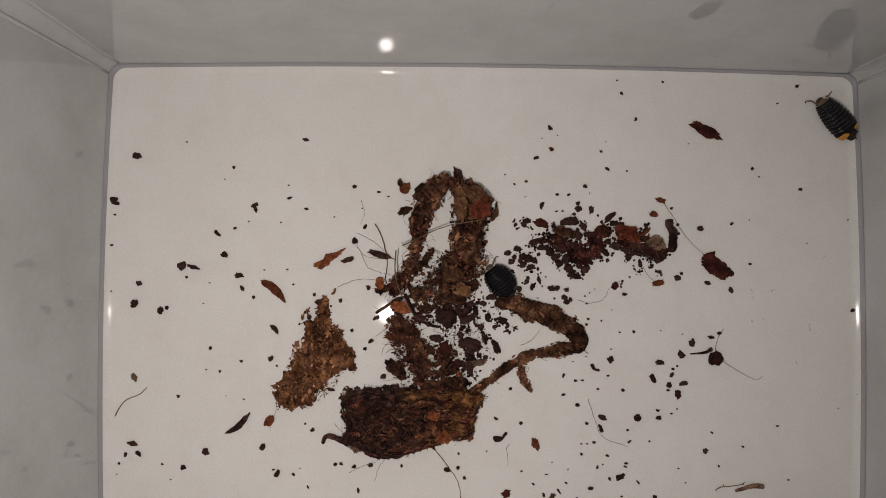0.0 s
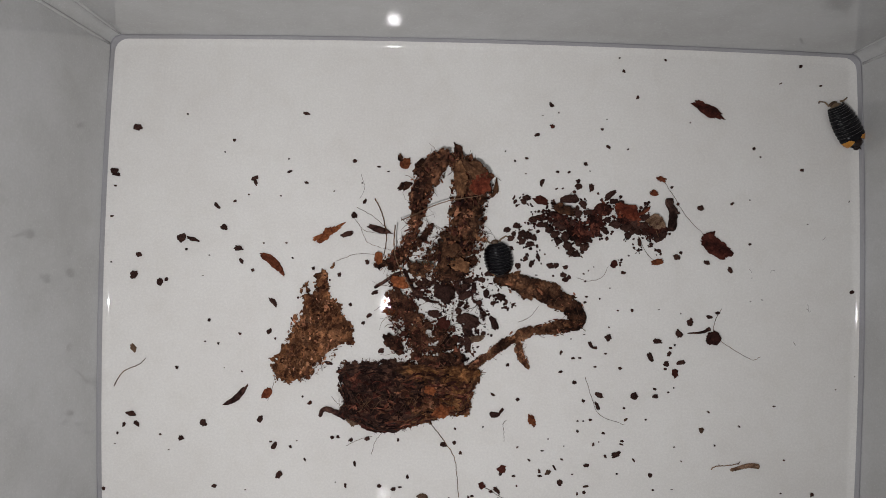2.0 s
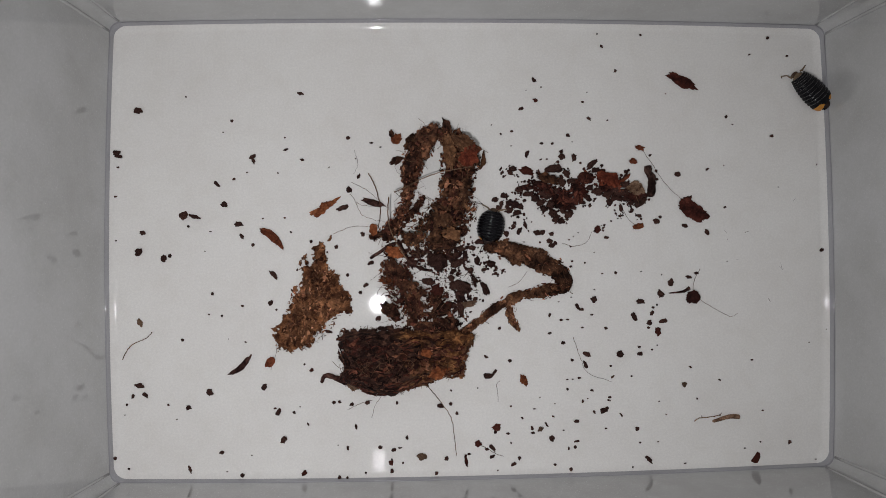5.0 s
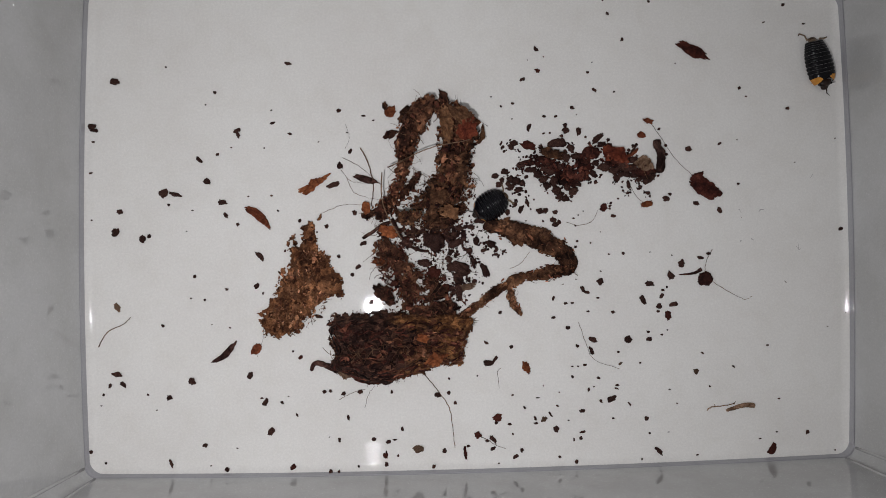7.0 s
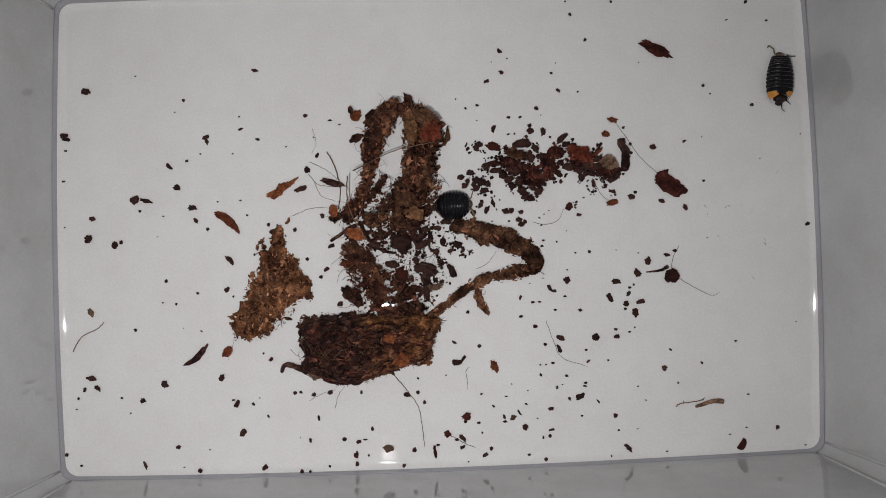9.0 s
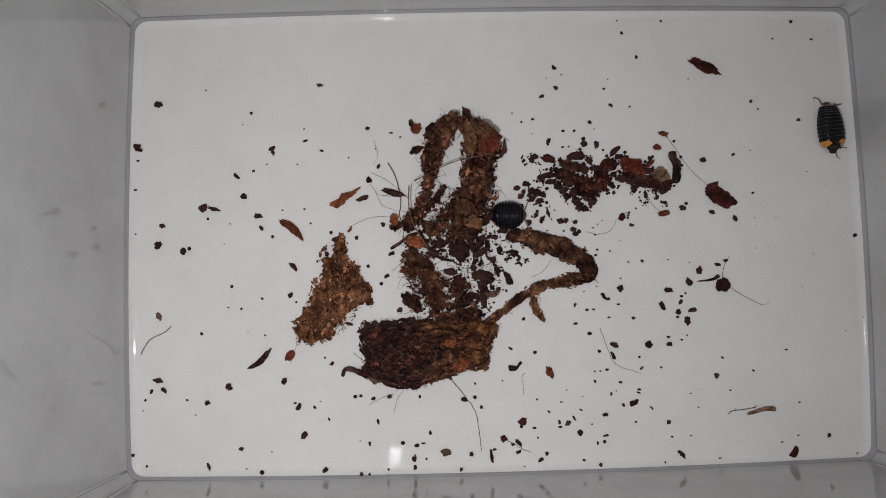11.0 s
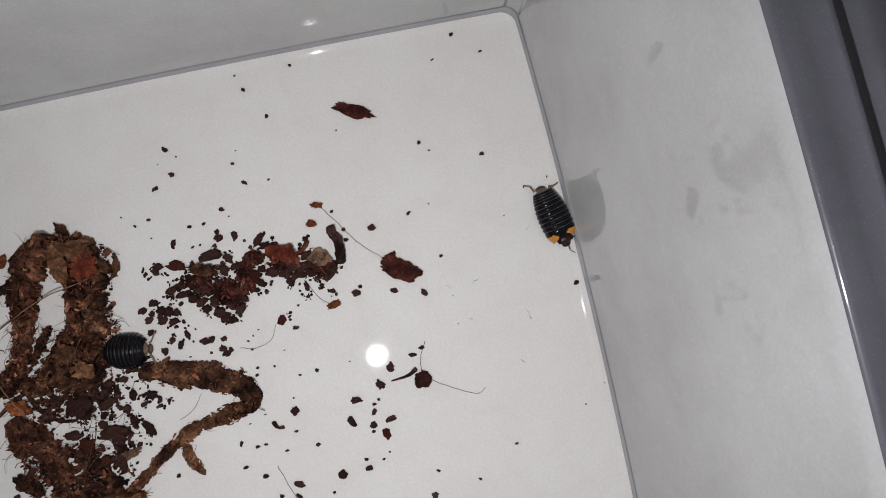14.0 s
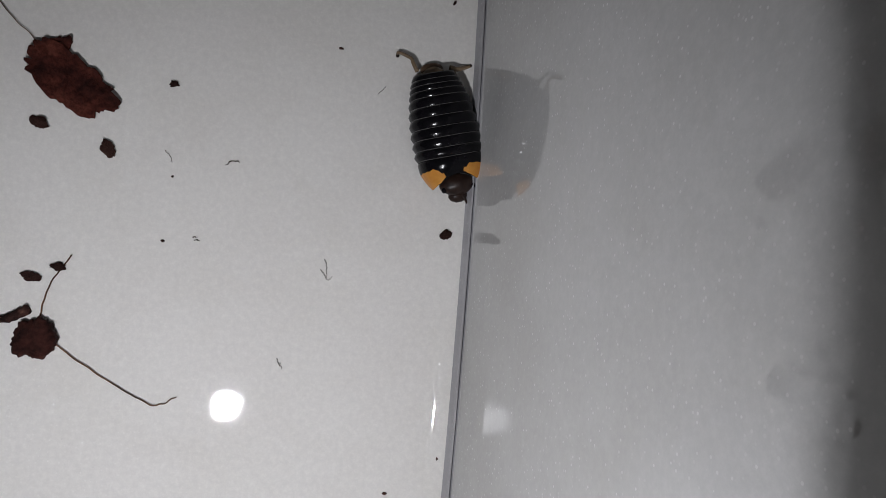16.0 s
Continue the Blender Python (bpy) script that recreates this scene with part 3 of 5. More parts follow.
crumb(0.1699, 0.0405, 1.4, 1.0, -41)
crumb(0.1460, 0.0406, 1.4, 1.2, -1)
crumb(0.1848, 0.0380, 1.0, 0.8, -1)
crumb(0.1928, 0.0339, 1.0, 0.8, -1)
pale_bit(0.1855, 0.0339, 1.6, 0.8, 39)
crumb(0.1726, 0.0336, 1.2, 0.8, -1)
crumb(0.1680, 0.0331, 0.8, 0.6, -1)
crumb(0.1701, 0.0331, 0.8, 0.6, -1)
crumb(0.1774, 0.0289, 1.4, 0.8, -11)
crumb(0.1680, 0.0295, 1.2, 0.8, -61)
crumb(0.1738, 0.0247, 1.4, 0.8, 79)
crumb(0.1843, 0.0261, 1.4, 0.8, -1)
crumb(0.1840, 0.0249, 1.6, 0.6, -21)
crumb(0.1757, 0.0257, 0.8, 0.6, -1)
crumb(0.1821, 0.0213, 3.6, 1.8, 19)
crumb(0.1782, 0.0206, 1.4, 0.8, -61)
crumb(0.1713, 0.0172, 2.0, 1.2, 9)
crumb(0.1886, 0.0193, 1.6, 0.6, -51)
crumb(0.1598, 0.0162, 2.2, 0.6, -61)
crumb(0.1543, 0.0150, 1.6, 0.8, -81)
pale_bit(0.1574, 0.0145, 2.4, 1.6, 39)
crumb(0.1545, 0.0132, 1.6, 0.8, -1)
crumb(0.1618, 0.0110, 2.2, 1.8, -91)
crumb(0.1707, 0.0075, 1.2, 1.2, -1)
crumb(0.1713, 0.0097, 2.0, 0.8, 9)
crumb(0.1947, 0.0139, 1.4, 1.4, -1)
crumb(0.1825, 0.0143, 1.0, 0.8, -1)
crumb(0.1682, 0.0070, 1.2, 0.6, -91)
crumb(0.1663, 0.0139, 1.0, 0.6, -1)
crumb(0.1493, 0.0037, 1.4, 1.2, -61)
crumb(0.1470, 0.0016, 2.0, 1.2, 29)
crumb(0.1629, 0.0010, 1.2, 0.8, -21)
crumb(0.1688, -0.0007, 1.6, 1.2, -91)
crumb(0.1926, -0.0005, 1.0, 0.6, -91)
crumb(0.1991, 0.0021, 4.0, 1.4, -43)
crumb(0.1958, 0.0086, 1.0, 0.8, -1)
crumb(0.1409, -0.0006, 0.8, 0.6, -1)
crumb(0.1624, 0.0192, 1.2, 0.6, -21)
crumb(0.1553, 0.0222, 1.2, 0.4, -1)
crumb(0.1505, 0.0189, 1.2, 0.6, -51)
crumb(0.1463, 0.0234, 1.0, 0.8, -1)
crumb(0.1462, 0.0095, 1.0, 0.6, -61)
crumb(0.1451, 0.0131, 1.4, 0.8, -1)
crumb(0.1574, 0.0265, 0.6, 0.6, -1)
crumb(0.1631, 0.0240, 0.6, 0.6, -1)
crumb(0.0795, 0.0261, 1.4, 1.2, -1)
crumb(0.0817, 0.0263, 1.2, 1.0, -1)
crumb(0.0862, 0.0252, 1.6, 1.2, 49)
crumb(0.0921, 0.0258, 1.8, 1.4, 29)
crumb(0.0878, 0.0169, 2.0, 0.8, -81)
crumb(0.0846, 0.0090, 1.6, 0.8, -91)
crumb(0.0811, 0.0101, 0.8, 0.4, 39)
crumb(0.0967, 0.0090, 1.6, 1.2, -1)
crumb(0.1018, 0.0079, 1.8, 1.2, 19)
crumb(0.1041, 0.0086, 1.6, 0.6, -1)
crumb(0.1068, 0.0124, 1.6, 1.0, -91)
bark_bit(0.1007, 0.0031, 1.8, 1.6, -91)
crumb(0.1011, 0.0044, 1.0, 0.6, -91)
crumb(0.1011, 0.0001, 1.6, 1.2, -91)
crumb(0.1052, 0.0029, 1.0, 0.8, -91)
pale_bit(0.1122, 0.0052, 4.0, 2.6, -6)
crumb(0.1216, 0.0043, 1.6, 1.4, -91)
crumb(0.1302, 0.0057, 1.4, 0.8, -1)
bark_bit(0.1337, 0.0095, 2.6, 2.4, -1)
crumb(0.1369, 0.0074, 1.4, 1.0, -1)
crumb(0.1391, 0.0078, 3.6, 1.4, -51)
crumb(0.1390, 0.0046, 2.0, 1.0, 19)
bark_bit(0.1409, 0.0154, 3.6, 2.6, 29)
crumb(0.1402, 0.0137, 1.2, 1.0, -1)
crumb(0.0816, -0.0016, 1.6, 1.2, -91)
crumb(0.0845, -0.0017, 1.4, 0.8, -91)
crumb(0.0913, -0.0003, 1.0, 1.0, -1)
crumb(0.1178, -0.0010, 1.2, 1.2, -1)
crumb(0.1236, 0.0298, 1.0, 1.0, -1)
crumb(0.1234, 0.0248, 1.4, 1.2, -91)
crumb(0.1196, 0.0241, 2.4, 1.6, -1)
crumb(0.1257, 0.0212, 1.2, 1.2, -1)
crumb(0.1378, 0.0350, 3.6, 2.0, -1)
crumb(0.1401, 0.0363, 2.8, 1.0, 49)
crumb(0.1370, 0.0422, 2.0, 0.8, -31)
crumb(0.1337, 0.0305, 0.8, 0.6, -91)
crumb(0.1032, 0.0255, 1.2, 0.8, -91)
crumb(0.0808, 0.0845, 1.4, 1.4, -1)
crumb(0.0907, 0.0892, 1.6, 1.6, -1)
crumb(0.0850, 0.0738, 1.2, 1.2, -1)
crumb(0.0937, 0.0783, 2.4, 1.2, 14)
crumb(0.0975, 0.0779, 0.6, 0.6, -1)
crumb(0.0897, 0.0672, 1.4, 1.2, -91)
crumb(0.0918, 0.0700, 2.0, 1.2, 34)
crumb(0.0851, 0.0601, 1.8, 1.6, -1)
crumb(0.0776, 0.0527, 3.2, 1.2, -16)
crumb(0.1002, 0.0758, 1.0, 0.8, -91)
crumb(0.0833, 0.0991, 4.8, 1.8, 19)
crumb(0.1340, 0.0787, 3.0, 1.8, -91)
crumb(0.1393, 0.0775, 3.0, 2.4, -41)
crumb(0.1366, 0.0753, 2.0, 1.2, 19)
crumb(0.1413, 0.0754, 1.2, 1.2, -1)
crumb(0.1265, 0.0780, 4.8, 2.4, 19)
crumb(0.1259, 0.0811, 2.0, 1.6, -1)
bark_bit(0.1185, 0.0674, 4.4, 4.0, -1)
crumb(0.1271, 0.0693, 6.8, 3.6, -21)
crumb(0.1156, 0.0710, 4.8, 2.4, -11)
crumb(0.1369, 0.0682, 4.8, 2.0, -71)
bark_bit(0.1226, 0.0619, 2.8, 2.6, -1)
crumb(0.1276, 0.0608, 4.8, 2.2, -91)
crumb(0.1105, 0.0671, 3.2, 2.8, -1)
crumb(0.1242, 0.0720, 2.8, 2.0, -41)
crumb(0.1329, 0.0715, 2.0, 1.2, -1)
crumb(0.1046, 0.0702, 2.8, 1.6, -41)
crumb(0.1187, 0.0785, 6.8, 5.2, 19)
crumb(0.1091, 0.0781, 2.8, 1.6, -51)
crumb(0.1118, 0.0832, 2.8, 1.4, -41)
crumb(0.1168, 0.0842, 2.4, 2.0, -1)
crumb(0.1198, 0.0831, 2.8, 1.8, -21)
crumb(0.1240, 0.0837, 2.8, 1.8, -1)
crumb(0.1280, 0.0833, 3.2, 1.6, -1)
crumb(0.1321, 0.0836, 2.6, 1.6, -11)
crumb(0.1352, 0.0860, 3.6, 1.8, -1)
crumb(0.1403, 0.0860, 4.0, 1.6, -6)
crumb(0.1443, 0.0847, 2.4, 1.4, -1)
crumb(0.1197, 0.0755, 2.6, 1.6, -1)
crumb(0.1127, 0.0761, 2.0, 1.6, -1)
crumb(0.1248, 0.0750, 2.0, 1.6, -31)
crumb(0.1454, 0.0890, 2.4, 1.8, -61)
bark_bit(0.1533, 0.1130, 5.6, 2.6, -16)
crumb(0.1480, 0.1137, 2.8, 1.8, -1)
crumb(0.1504, 0.1058, 3.2, 1.8, 9)
crumb(0.1531, 0.1064, 4.4, 1.8, 4)
crumb(0.1583, 0.1079, 4.4, 1.8, -6)
crumb(0.1541, 0.1040, 3.6, 1.6, -1)
crumb(0.1637, 0.1136, 6.0, 2.6, 4)
crumb(0.1688, 0.1115, 3.2, 2.0, -41)
crumb(0.1704, 0.1088, 2.8, 1.8, -1)
crumb(0.1669, 0.1084, 3.6, 2.4, -71)
crumb(0.1603, 0.1043, 4.8, 3.2, -31)
crumb(0.1645, 0.1049, 2.8, 2.0, -1)
crumb(0.1561, 0.1023, 3.2, 2.2, -21)
crumb(0.1586, 0.1006, 2.8, 2.2, -1)
crumb(0.1598, 0.0982, 2.6, 2.4, -1)
crumb(0.1623, 0.0998, 3.2, 2.6, -61)
crumb(0.1633, 0.0965, 3.2, 2.6, -21)
bark_bit(0.1676, 0.1022, 6.8, 3.6, -81)
crumb(0.1670, 0.0977, 3.0, 1.8, -61)
crumb(0.1706, 0.0991, 3.2, 2.4, -31)
crumb(0.1693, 0.0960, 3.0, 2.2, -1)
crumb(0.1663, 0.0936, 3.2, 1.8, -1)
crumb(0.1642, 0.0942, 2.0, 1.6, -1)
bark_bit(0.1739, 0.1047, 5.2, 2.8, 9)
bark_bit(0.1757, 0.1099, 4.4, 3.6, -61)
crumb(0.1765, 0.1026, 3.6, 1.8, -41)
crumb(0.1752, 0.1005, 1.6, 1.2, -1)
crumb(0.1775, 0.1063, 2.4, 1.8, -1)
crumb(0.1799, 0.1130, 2.8, 1.6, -1)
crumb(0.1826, 0.1126, 2.4, 1.6, -11)
crumb(0.1809, 0.1047, 3.6, 2.8, -21)
crumb(0.1844, 0.1036, 4.0, 2.8, 19)
crumb(0.1876, 0.1052, 4.0, 3.2, -1)
crumb(0.1850, 0.1011, 2.8, 1.8, -51)
crumb(0.1865, 0.1017, 2.4, 1.6, -81)
crumb(0.1901, 0.1043, 4.4, 2.4, -1)
crumb(0.1915, 0.1074, 2.8, 2.0, -1)
crumb(0.1961, 0.1053, 2.8, 2.0, -1)
crumb(0.1886, 0.1021, 3.2, 1.8, -21)
crumb(0.1917, 0.1018, 2.8, 1.8, -1)
crumb(0.1959, 0.1011, 4.0, 1.8, 14)
crumb(0.1981, 0.1026, 3.2, 1.8, 39)
crumb(0.1895, 0.0984, 2.8, 1.2, -81)
crumb(0.1934, 0.1001, 1.8, 1.4, -1)
crumb(0.1916, 0.1105, 3.2, 1.2, 49)
crumb(0.1447, 0.1034, 2.8, 1.8, -1)
crumb(0.1467, 0.1007, 2.8, 2.2, -1)
crumb(0.1488, 0.0999, 2.8, 2.4, -31)
crumb(0.1509, 0.0993, 2.0, 2.0, -1)
crumb(0.1497, 0.0968, 3.2, 1.8, -1)
crumb(0.1467, 0.0978, 2.4, 2.0, -1)
crumb(0.1457, 0.0993, 1.8, 1.6, -1)
crumb(0.1426, 0.0988, 2.4, 1.8, -1)
crumb(0.1436, 0.1006, 1.8, 1.6, -21)
crumb(0.1443, 0.1040, 1.6, 1.2, -1)
crumb(0.1480, 0.0916, 1.6, 1.6, -1)
crumb(0.1503, 0.0900, 3.2, 1.6, 69)
crumb(0.1526, 0.0921, 2.8, 1.2, -71)
crumb(0.1571, 0.0892, 3.0, 2.0, -11)
crumb(0.1593, 0.0894, 2.0, 1.8, -61)
crumb(0.1626, 0.0887, 2.0, 1.4, -1)
crumb(0.1620, 0.0858, 2.8, 1.8, -31)
crumb(0.1627, 0.0842, 2.6, 1.6, -1)
crumb(0.1640, 0.0852, 1.6, 1.4, -1)
crumb(0.1582, 0.0855, 1.0, 0.8, -1)
crumb(0.1700, 0.0837, 1.0, 0.6, -1)
crumb(0.1694, 0.0864, 0.8, 0.6, -1)
crumb(0.1711, 0.0876, 0.6, 0.6, -1)
crumb(0.1730, 0.0890, 0.6, 0.4, -1)
crumb(0.1839, 0.0871, 1.8, 1.0, -16)
crumb(0.1828, 0.0908, 1.2, 0.6, 19)
crumb(0.1858, 0.0934, 1.0, 0.6, -1)
crumb(0.1892, 0.0953, 1.2, 0.8, -1)
crumb(0.1939, 0.0977, 1.4, 1.0, -1)
crumb(0.1968, 0.0953, 1.8, 1.2, -21)
crumb(0.2033, 0.0932, 2.8, 2.0, -16)
crumb(0.2049, 0.0948, 1.2, 1.0, -1)
crumb(0.1425, 0.0951, 2.4, 1.6, -1)
crumb(0.1412, 0.1019, 2.8, 1.8, 9)
crumb(0.1439, 0.1122, 1.6, 1.0, 39)
crumb(0.1470, 0.1122, 2.4, 1.4, -41)
crumb(0.1580, 0.1122, 1.2, 1.0, -1)
crumb(0.1437, 0.0748, 1.2, 1.0, -1)
crumb(0.1410, 0.0738, 1.4, 1.0, -1)
crumb(0.1754, 0.0775, 0.8, 0.8, -1)
crumb(0.1821, 0.0733, 1.0, 0.6, -1)
crumb(0.1873, 0.0735, 1.2, 1.0, -61)
crumb(0.1972, 0.0739, 0.8, 0.4, -1)
crumb(0.2052, 0.0726, 0.6, 0.6, -1)
crumb(0.1789, 0.0672, 0.8, 0.6, -1)
crumb(0.1699, 0.0644, 0.8, 0.4, -1)
crumb(0.1705, 0.0782, 1.0, 0.8, -1)
crumb(0.1700, 0.0761, 1.2, 0.8, -1)
crumb(0.1791, 0.0814, 0.6, 0.4, -1)
crumb(0.1083, 0.0522, 2.0, 1.4, -21)
crumb(0.1133, 0.0544, 1.8, 1.4, -1)
crumb(0.1025, 0.0662, 2.4, 1.0, -21)
crumb(0.0964, 0.0574, 2.0, 1.6, -1)
tagged(part("soil_specks", specks, SOIL), "tiny dark specks of soil strewn over the base", "soil", kind="stuff")


# ---- flat leaf and bark flakes ----
def flake_bm(length, width, seed, thick=0.0004, ragged=0.16, ridge=0.0003, bend=0.0, rings=9, spokes=72, point=0.0):
    bm = bmesh.new()
    rows = []
    outline = []
    for i in range(spokes):
        a = 2 * math.pi * i / spokes
        c, s = math.cos(a), math.sin(a)
        e = 1.95
        r = (abs(c) ** e + abs(s) ** e) ** (-1 / e)
        r *= 1.02 + ragged * (rugged((c, s, 0), 1.6, seed) * 1.5 + rugged((c, s, 0), 5.0, seed + 2) * 0.7 + rugged((c, s, 0), 14.0, seed + 4) * 0.20)
        outline.append((r * c * length / 2, r * s * width / 2 * (1 - point * max(0, c) ** 2)))
    for top in (True, False):
        for k in range(rings) if top else range(rings - 1, -1, -1):
            u = max(0.02, math.sin(math.pi / 2 * k / (rings - 1)))
            row = []
            for x, y in outline:
                px, py = x * u, y * u + bend * (x * u) ** 2 / length
                z = ridge * (1.0 + rugged((px * 90, py * 260, 0), 2.0, seed)) + ridge * 0.8 * rugged((px, py, 0), 700.0, seed)
                z += 0.5 * ridge * (k / (rings - 1)) ** 2 * (1 + rugged((px, py, 0), 200.0, seed + 8))
                if top:
                    z += thick * (1 - 0.6 * (k / (rings - 1)) ** 3)
                row.append((px, py, max(z, 0.00005) if top else max(z * 0.55, 0.0)))
            rows.append(row)
    made = fill(bm, rows, closed=True)
    bm.faces.new(made[0])
    bm.faces.new(made[-1])
    bmesh.ops.recalc_face_normals(bm, faces=bm.faces[:])
    return bm


def flake(name, label, x, y, length, width, turn, material, seed, z=0.0001, category="leaf", **shape):
    bm = flake_bm(length, width, seed, **shape)
    ob = part(name, bm, material)
    ob.matrix_basis = pose(x, y, z, 0, 0, turn)
    return tagged(ob, label, category, group="loose litter on the tub's base")


flake("leaf_fragment", "red-brown ragged leaf fragment lying alone on the base", 0.2142, 0.1475, 0.0122, 0.0040, -29, RED_BARK, 3, ragged=0.22)
flake("leaf_fragment", "large red-brown ragged leaf fragment with ridges", 0.2177, 0.0973, 0.0126, 0.0064, -37, RED_BARK, 8, ragged=0.2, ridge=0.0004)
flake("leaf_nub", "small red-brown lobe of leaf", 0.2159, 0.1013, 0.0034, 0.0026, 60, RED_BARK, 12, ragged=0.2)
flake("bark_sliver", "orange-brown curved sliver of bark", 0.0572, 0.0886, 0.0114, 0.0031, -42, RUST_BARK, 5, category="bark", bend=-0.35, thick=0.0008, point=0.2)
flake("bark_sliver", "tan frayed sliver of bark", 0.0760, 0.0991, 0.0104, 0.0034, 36, ORANGE_BARK, 9, category="bark", ragged=0.36, thick=0.0007)
flake("bark_strip", "dark brown curved strip of bark", 0.0455, 0.0402, 0.0108, 0.0022, 42, SOIL, 6, category="bark", bend=0.3, thick=0.0010)
flake("bark_flake", "small reddish flake of bark", 0.0560, 0.0416, 0.0042, 0.0032, 60, RUST_BARK, 14, category="bark")
flake("leaf_fragment", "tan crumpled leaf fragment beside the litter clump", 0.1039, 0.1252, 0.0046, 0.0030, 60, ORANGE_BARK, 21, ragged=0.24, ridge=0.0006)
flake("leaf_fragment", "tan tip of a crumpled leaf", 0.1019, 0.1273, 0.0028, 0.0020, 100, TAN_FIBRE, 23, ragged=0.26, ridge=0.0006)
flake("leaf_fragment", "red-brown curled leaf among dark soil crumbs", 0.1846, 0.1093, 0.0096, 0.0058, -14, RUST_LEAF, 31, z=0.0009, ragged=0.24, ridge=0.0007)
flake("leaf_fragment", "tan torn leaf among dark soil crumbs", 0.1615, 0.1095, 0.0090, 0.0034, -16, TAN_FIBRE, 33, z=0.0014, ragged=0.3, ridge=0.0007)
flake("leaf_fragment", "orange-brown small leaf fragment on the base", 0.1513, 0.0332, 0.0044, 0.0024, -66, ORANGE_BARK, 35, ragged=0.26)
flake("bark_fragment", "dark pointed piece of bark by the threads", 0.0950, 0.1010, 0.0092, 0.0024, -16, SOIL, 37, category="bark", point=0.5, thick=0.0009)
flake("root_piece", "thin reddish piece of root on the base", 0.1290, 0.0033, 0.0046, 0.0011, 96, RED_BARK, 39, category="root", ragged=0.3)
flake("bark_flake", "small reddish flake of bark on a thread", 0.1803, 0.0902, 0.0032, 0.0025, 60, RED_BARK, 41, category="bark")
flake("bark_flake", "tan-orange flake of bark at a thread's end", 0.1963, 0.0913, 0.0044, 0.0021, 18, ORANGE_BARK, 43, category="bark", ragged=0.26)
flake("leaf_fragment", "pale tan torn leaf among dark crumbs", 0.1303, 0.0624, 0.0066, 0.0026, 14, PALE_BARK, 45, z=0.0006, ragged=0.3)
flake("leaf_fragment", "dark brown leaf piece among the crumbs", 0.1181, 0.0791, 0.0066, 0.0050, 20, SOIL, 47, z=0.0008, ragged=0.25)
flake("leaf_fragment", "rust-red leaf piece in the litter", 0.1027, 0.0822, 0.0062, 0.0040, -20, ORANGE_BARK, 49, z=0.0020, ragged=0.28, ridge=0.0007)
flake("leaf_fragment", "tan leaf piece in the litter", 0.1001, 0.0715, 0.0070, 0.0034, -10, ORANGE_BARK, 51, z=0.0004, ragged=0.28, ridge=0.0007)
flake("leaf_fragment", "dull brown leaf piece beside the bark lump", 0.1011, 0.0600, 0.0080, 0.0050, -50, BROWN_FIBRE, 53, z=0.0004, ragged=0.25, ridge=0.0008)
flake("leaf_fragment", "rust-red curled leaf on top of the clump", 0.1309, 0.1174, 0.0076, 0.0068, 60, RUST_LEAF, 55, z=0.0078, ragged=0.25, ridge=0.0007)
flake("leaf_fragment", "tan dry leaf on top of the clump", 0.1290, 0.1222, 0.0098, 0.0054, -32, TAN_LEAF, 57, z=0.0074, ragged=0.28, ridge=0.0008)
flake("bark_flake", "small orange-red flake of bark at a thread's end", 0.1972, 0.1215, 0.0040, 0.0018, -8, RUST_BARK, 91, category="bark", ragged=0.3)
flake("bark_flake", "small orange-red flake of bark near the twig", 0.1946, 0.1164, 0.0034, 0.0020, -6, RUST_BARK, 93, category="bark", ragged=0.2)
flake("leaf_fragment", "thin curled orange strip of leaf among the crumbs", 0.1912, 0.1095, 0.0050, 0.0012, 36, RUST_BARK, 95, z=0.0012, ragged=0.2, bend=0.5)
flake("leaf_fragment", "pale mottled beige leaf piece beside the twig", 0.1950, 0.1059, 0.0068, 0.0050, -12, MOTTLED, 97, z=0.0010, ragged=0.20, ridge=0.0006)
flake("bark_flake", "orange-tan flake on the bark lump", 0.1186, 0.0380, 0.0066, 0.0040, 20, ORANGE_BARK, 81, z=0.0092, category="bark", ragged=0.3, ridge=0.0006)
flake("bark_flake", "small orange flake on the bark lump", 0.1145, 0.0452, 0.0040, 0.0026, -15, ORANGE_BARK, 83, z=0.0104, category="bark", ragged=0.3, ridge=0.0006)
flake("bark_flake", "pale tan flake at the lump's foot", 0.0868, 0.0324, 0.0044, 0.0028, -30, PALE_BARK, 85, z=0.0012, category="bark", ragged=0.3, ridge=0.0006)
flake("leaf_fragment", "tan curled rim of a dry leaf beside the clump", 0.1366, 0.1162, 0.0068, 0.0018, 74, TAN_LEAF, 65, z=0.0008, ragged=0.3, ridge=0.0008, bend=0.5)
flake("leaf_fragment", "dull tan leaf piece in the litter", 0.1207, 0.0941, 0.0062, 0.0046, 15, TAN_LEAF, 67, z=0.0072, ragged=0.28, ridge=0.0007)
flake("leaf_fragment", "tan leaf piece low in the litter", 0.1242, 0.0886, 0.0064, 0.0044, -25, TAN_LEAF, 69, z=0.0056, ragged=0.28, ridge=0.0007)
flake("leaf_fragment", "dull brown leaf along the clump's arm", 0.1234, 0.1191, 0.0120, 0.0044, 98, TAN_LEAF, 73, z=0.0070, ragged=0.24, ridge=0.0009)
flake("leaf_fragment", "brown torn leaf on the clump's thin arm", 0.1091, 0.1151, 0.0084, 0.0040, 75, BROWN_FIBRE, 75, z=0.0062, ragged=0.26, ridge=0.0008)
flake("leaf_fragment", "small orange-brown leaf piece at the litter's foot", 0.0949, 0.0908, 0.0046, 0.0030, 92, ORANGE_BARK, 77, z=0.0010, ragged=0.15, ridge=0.0005)
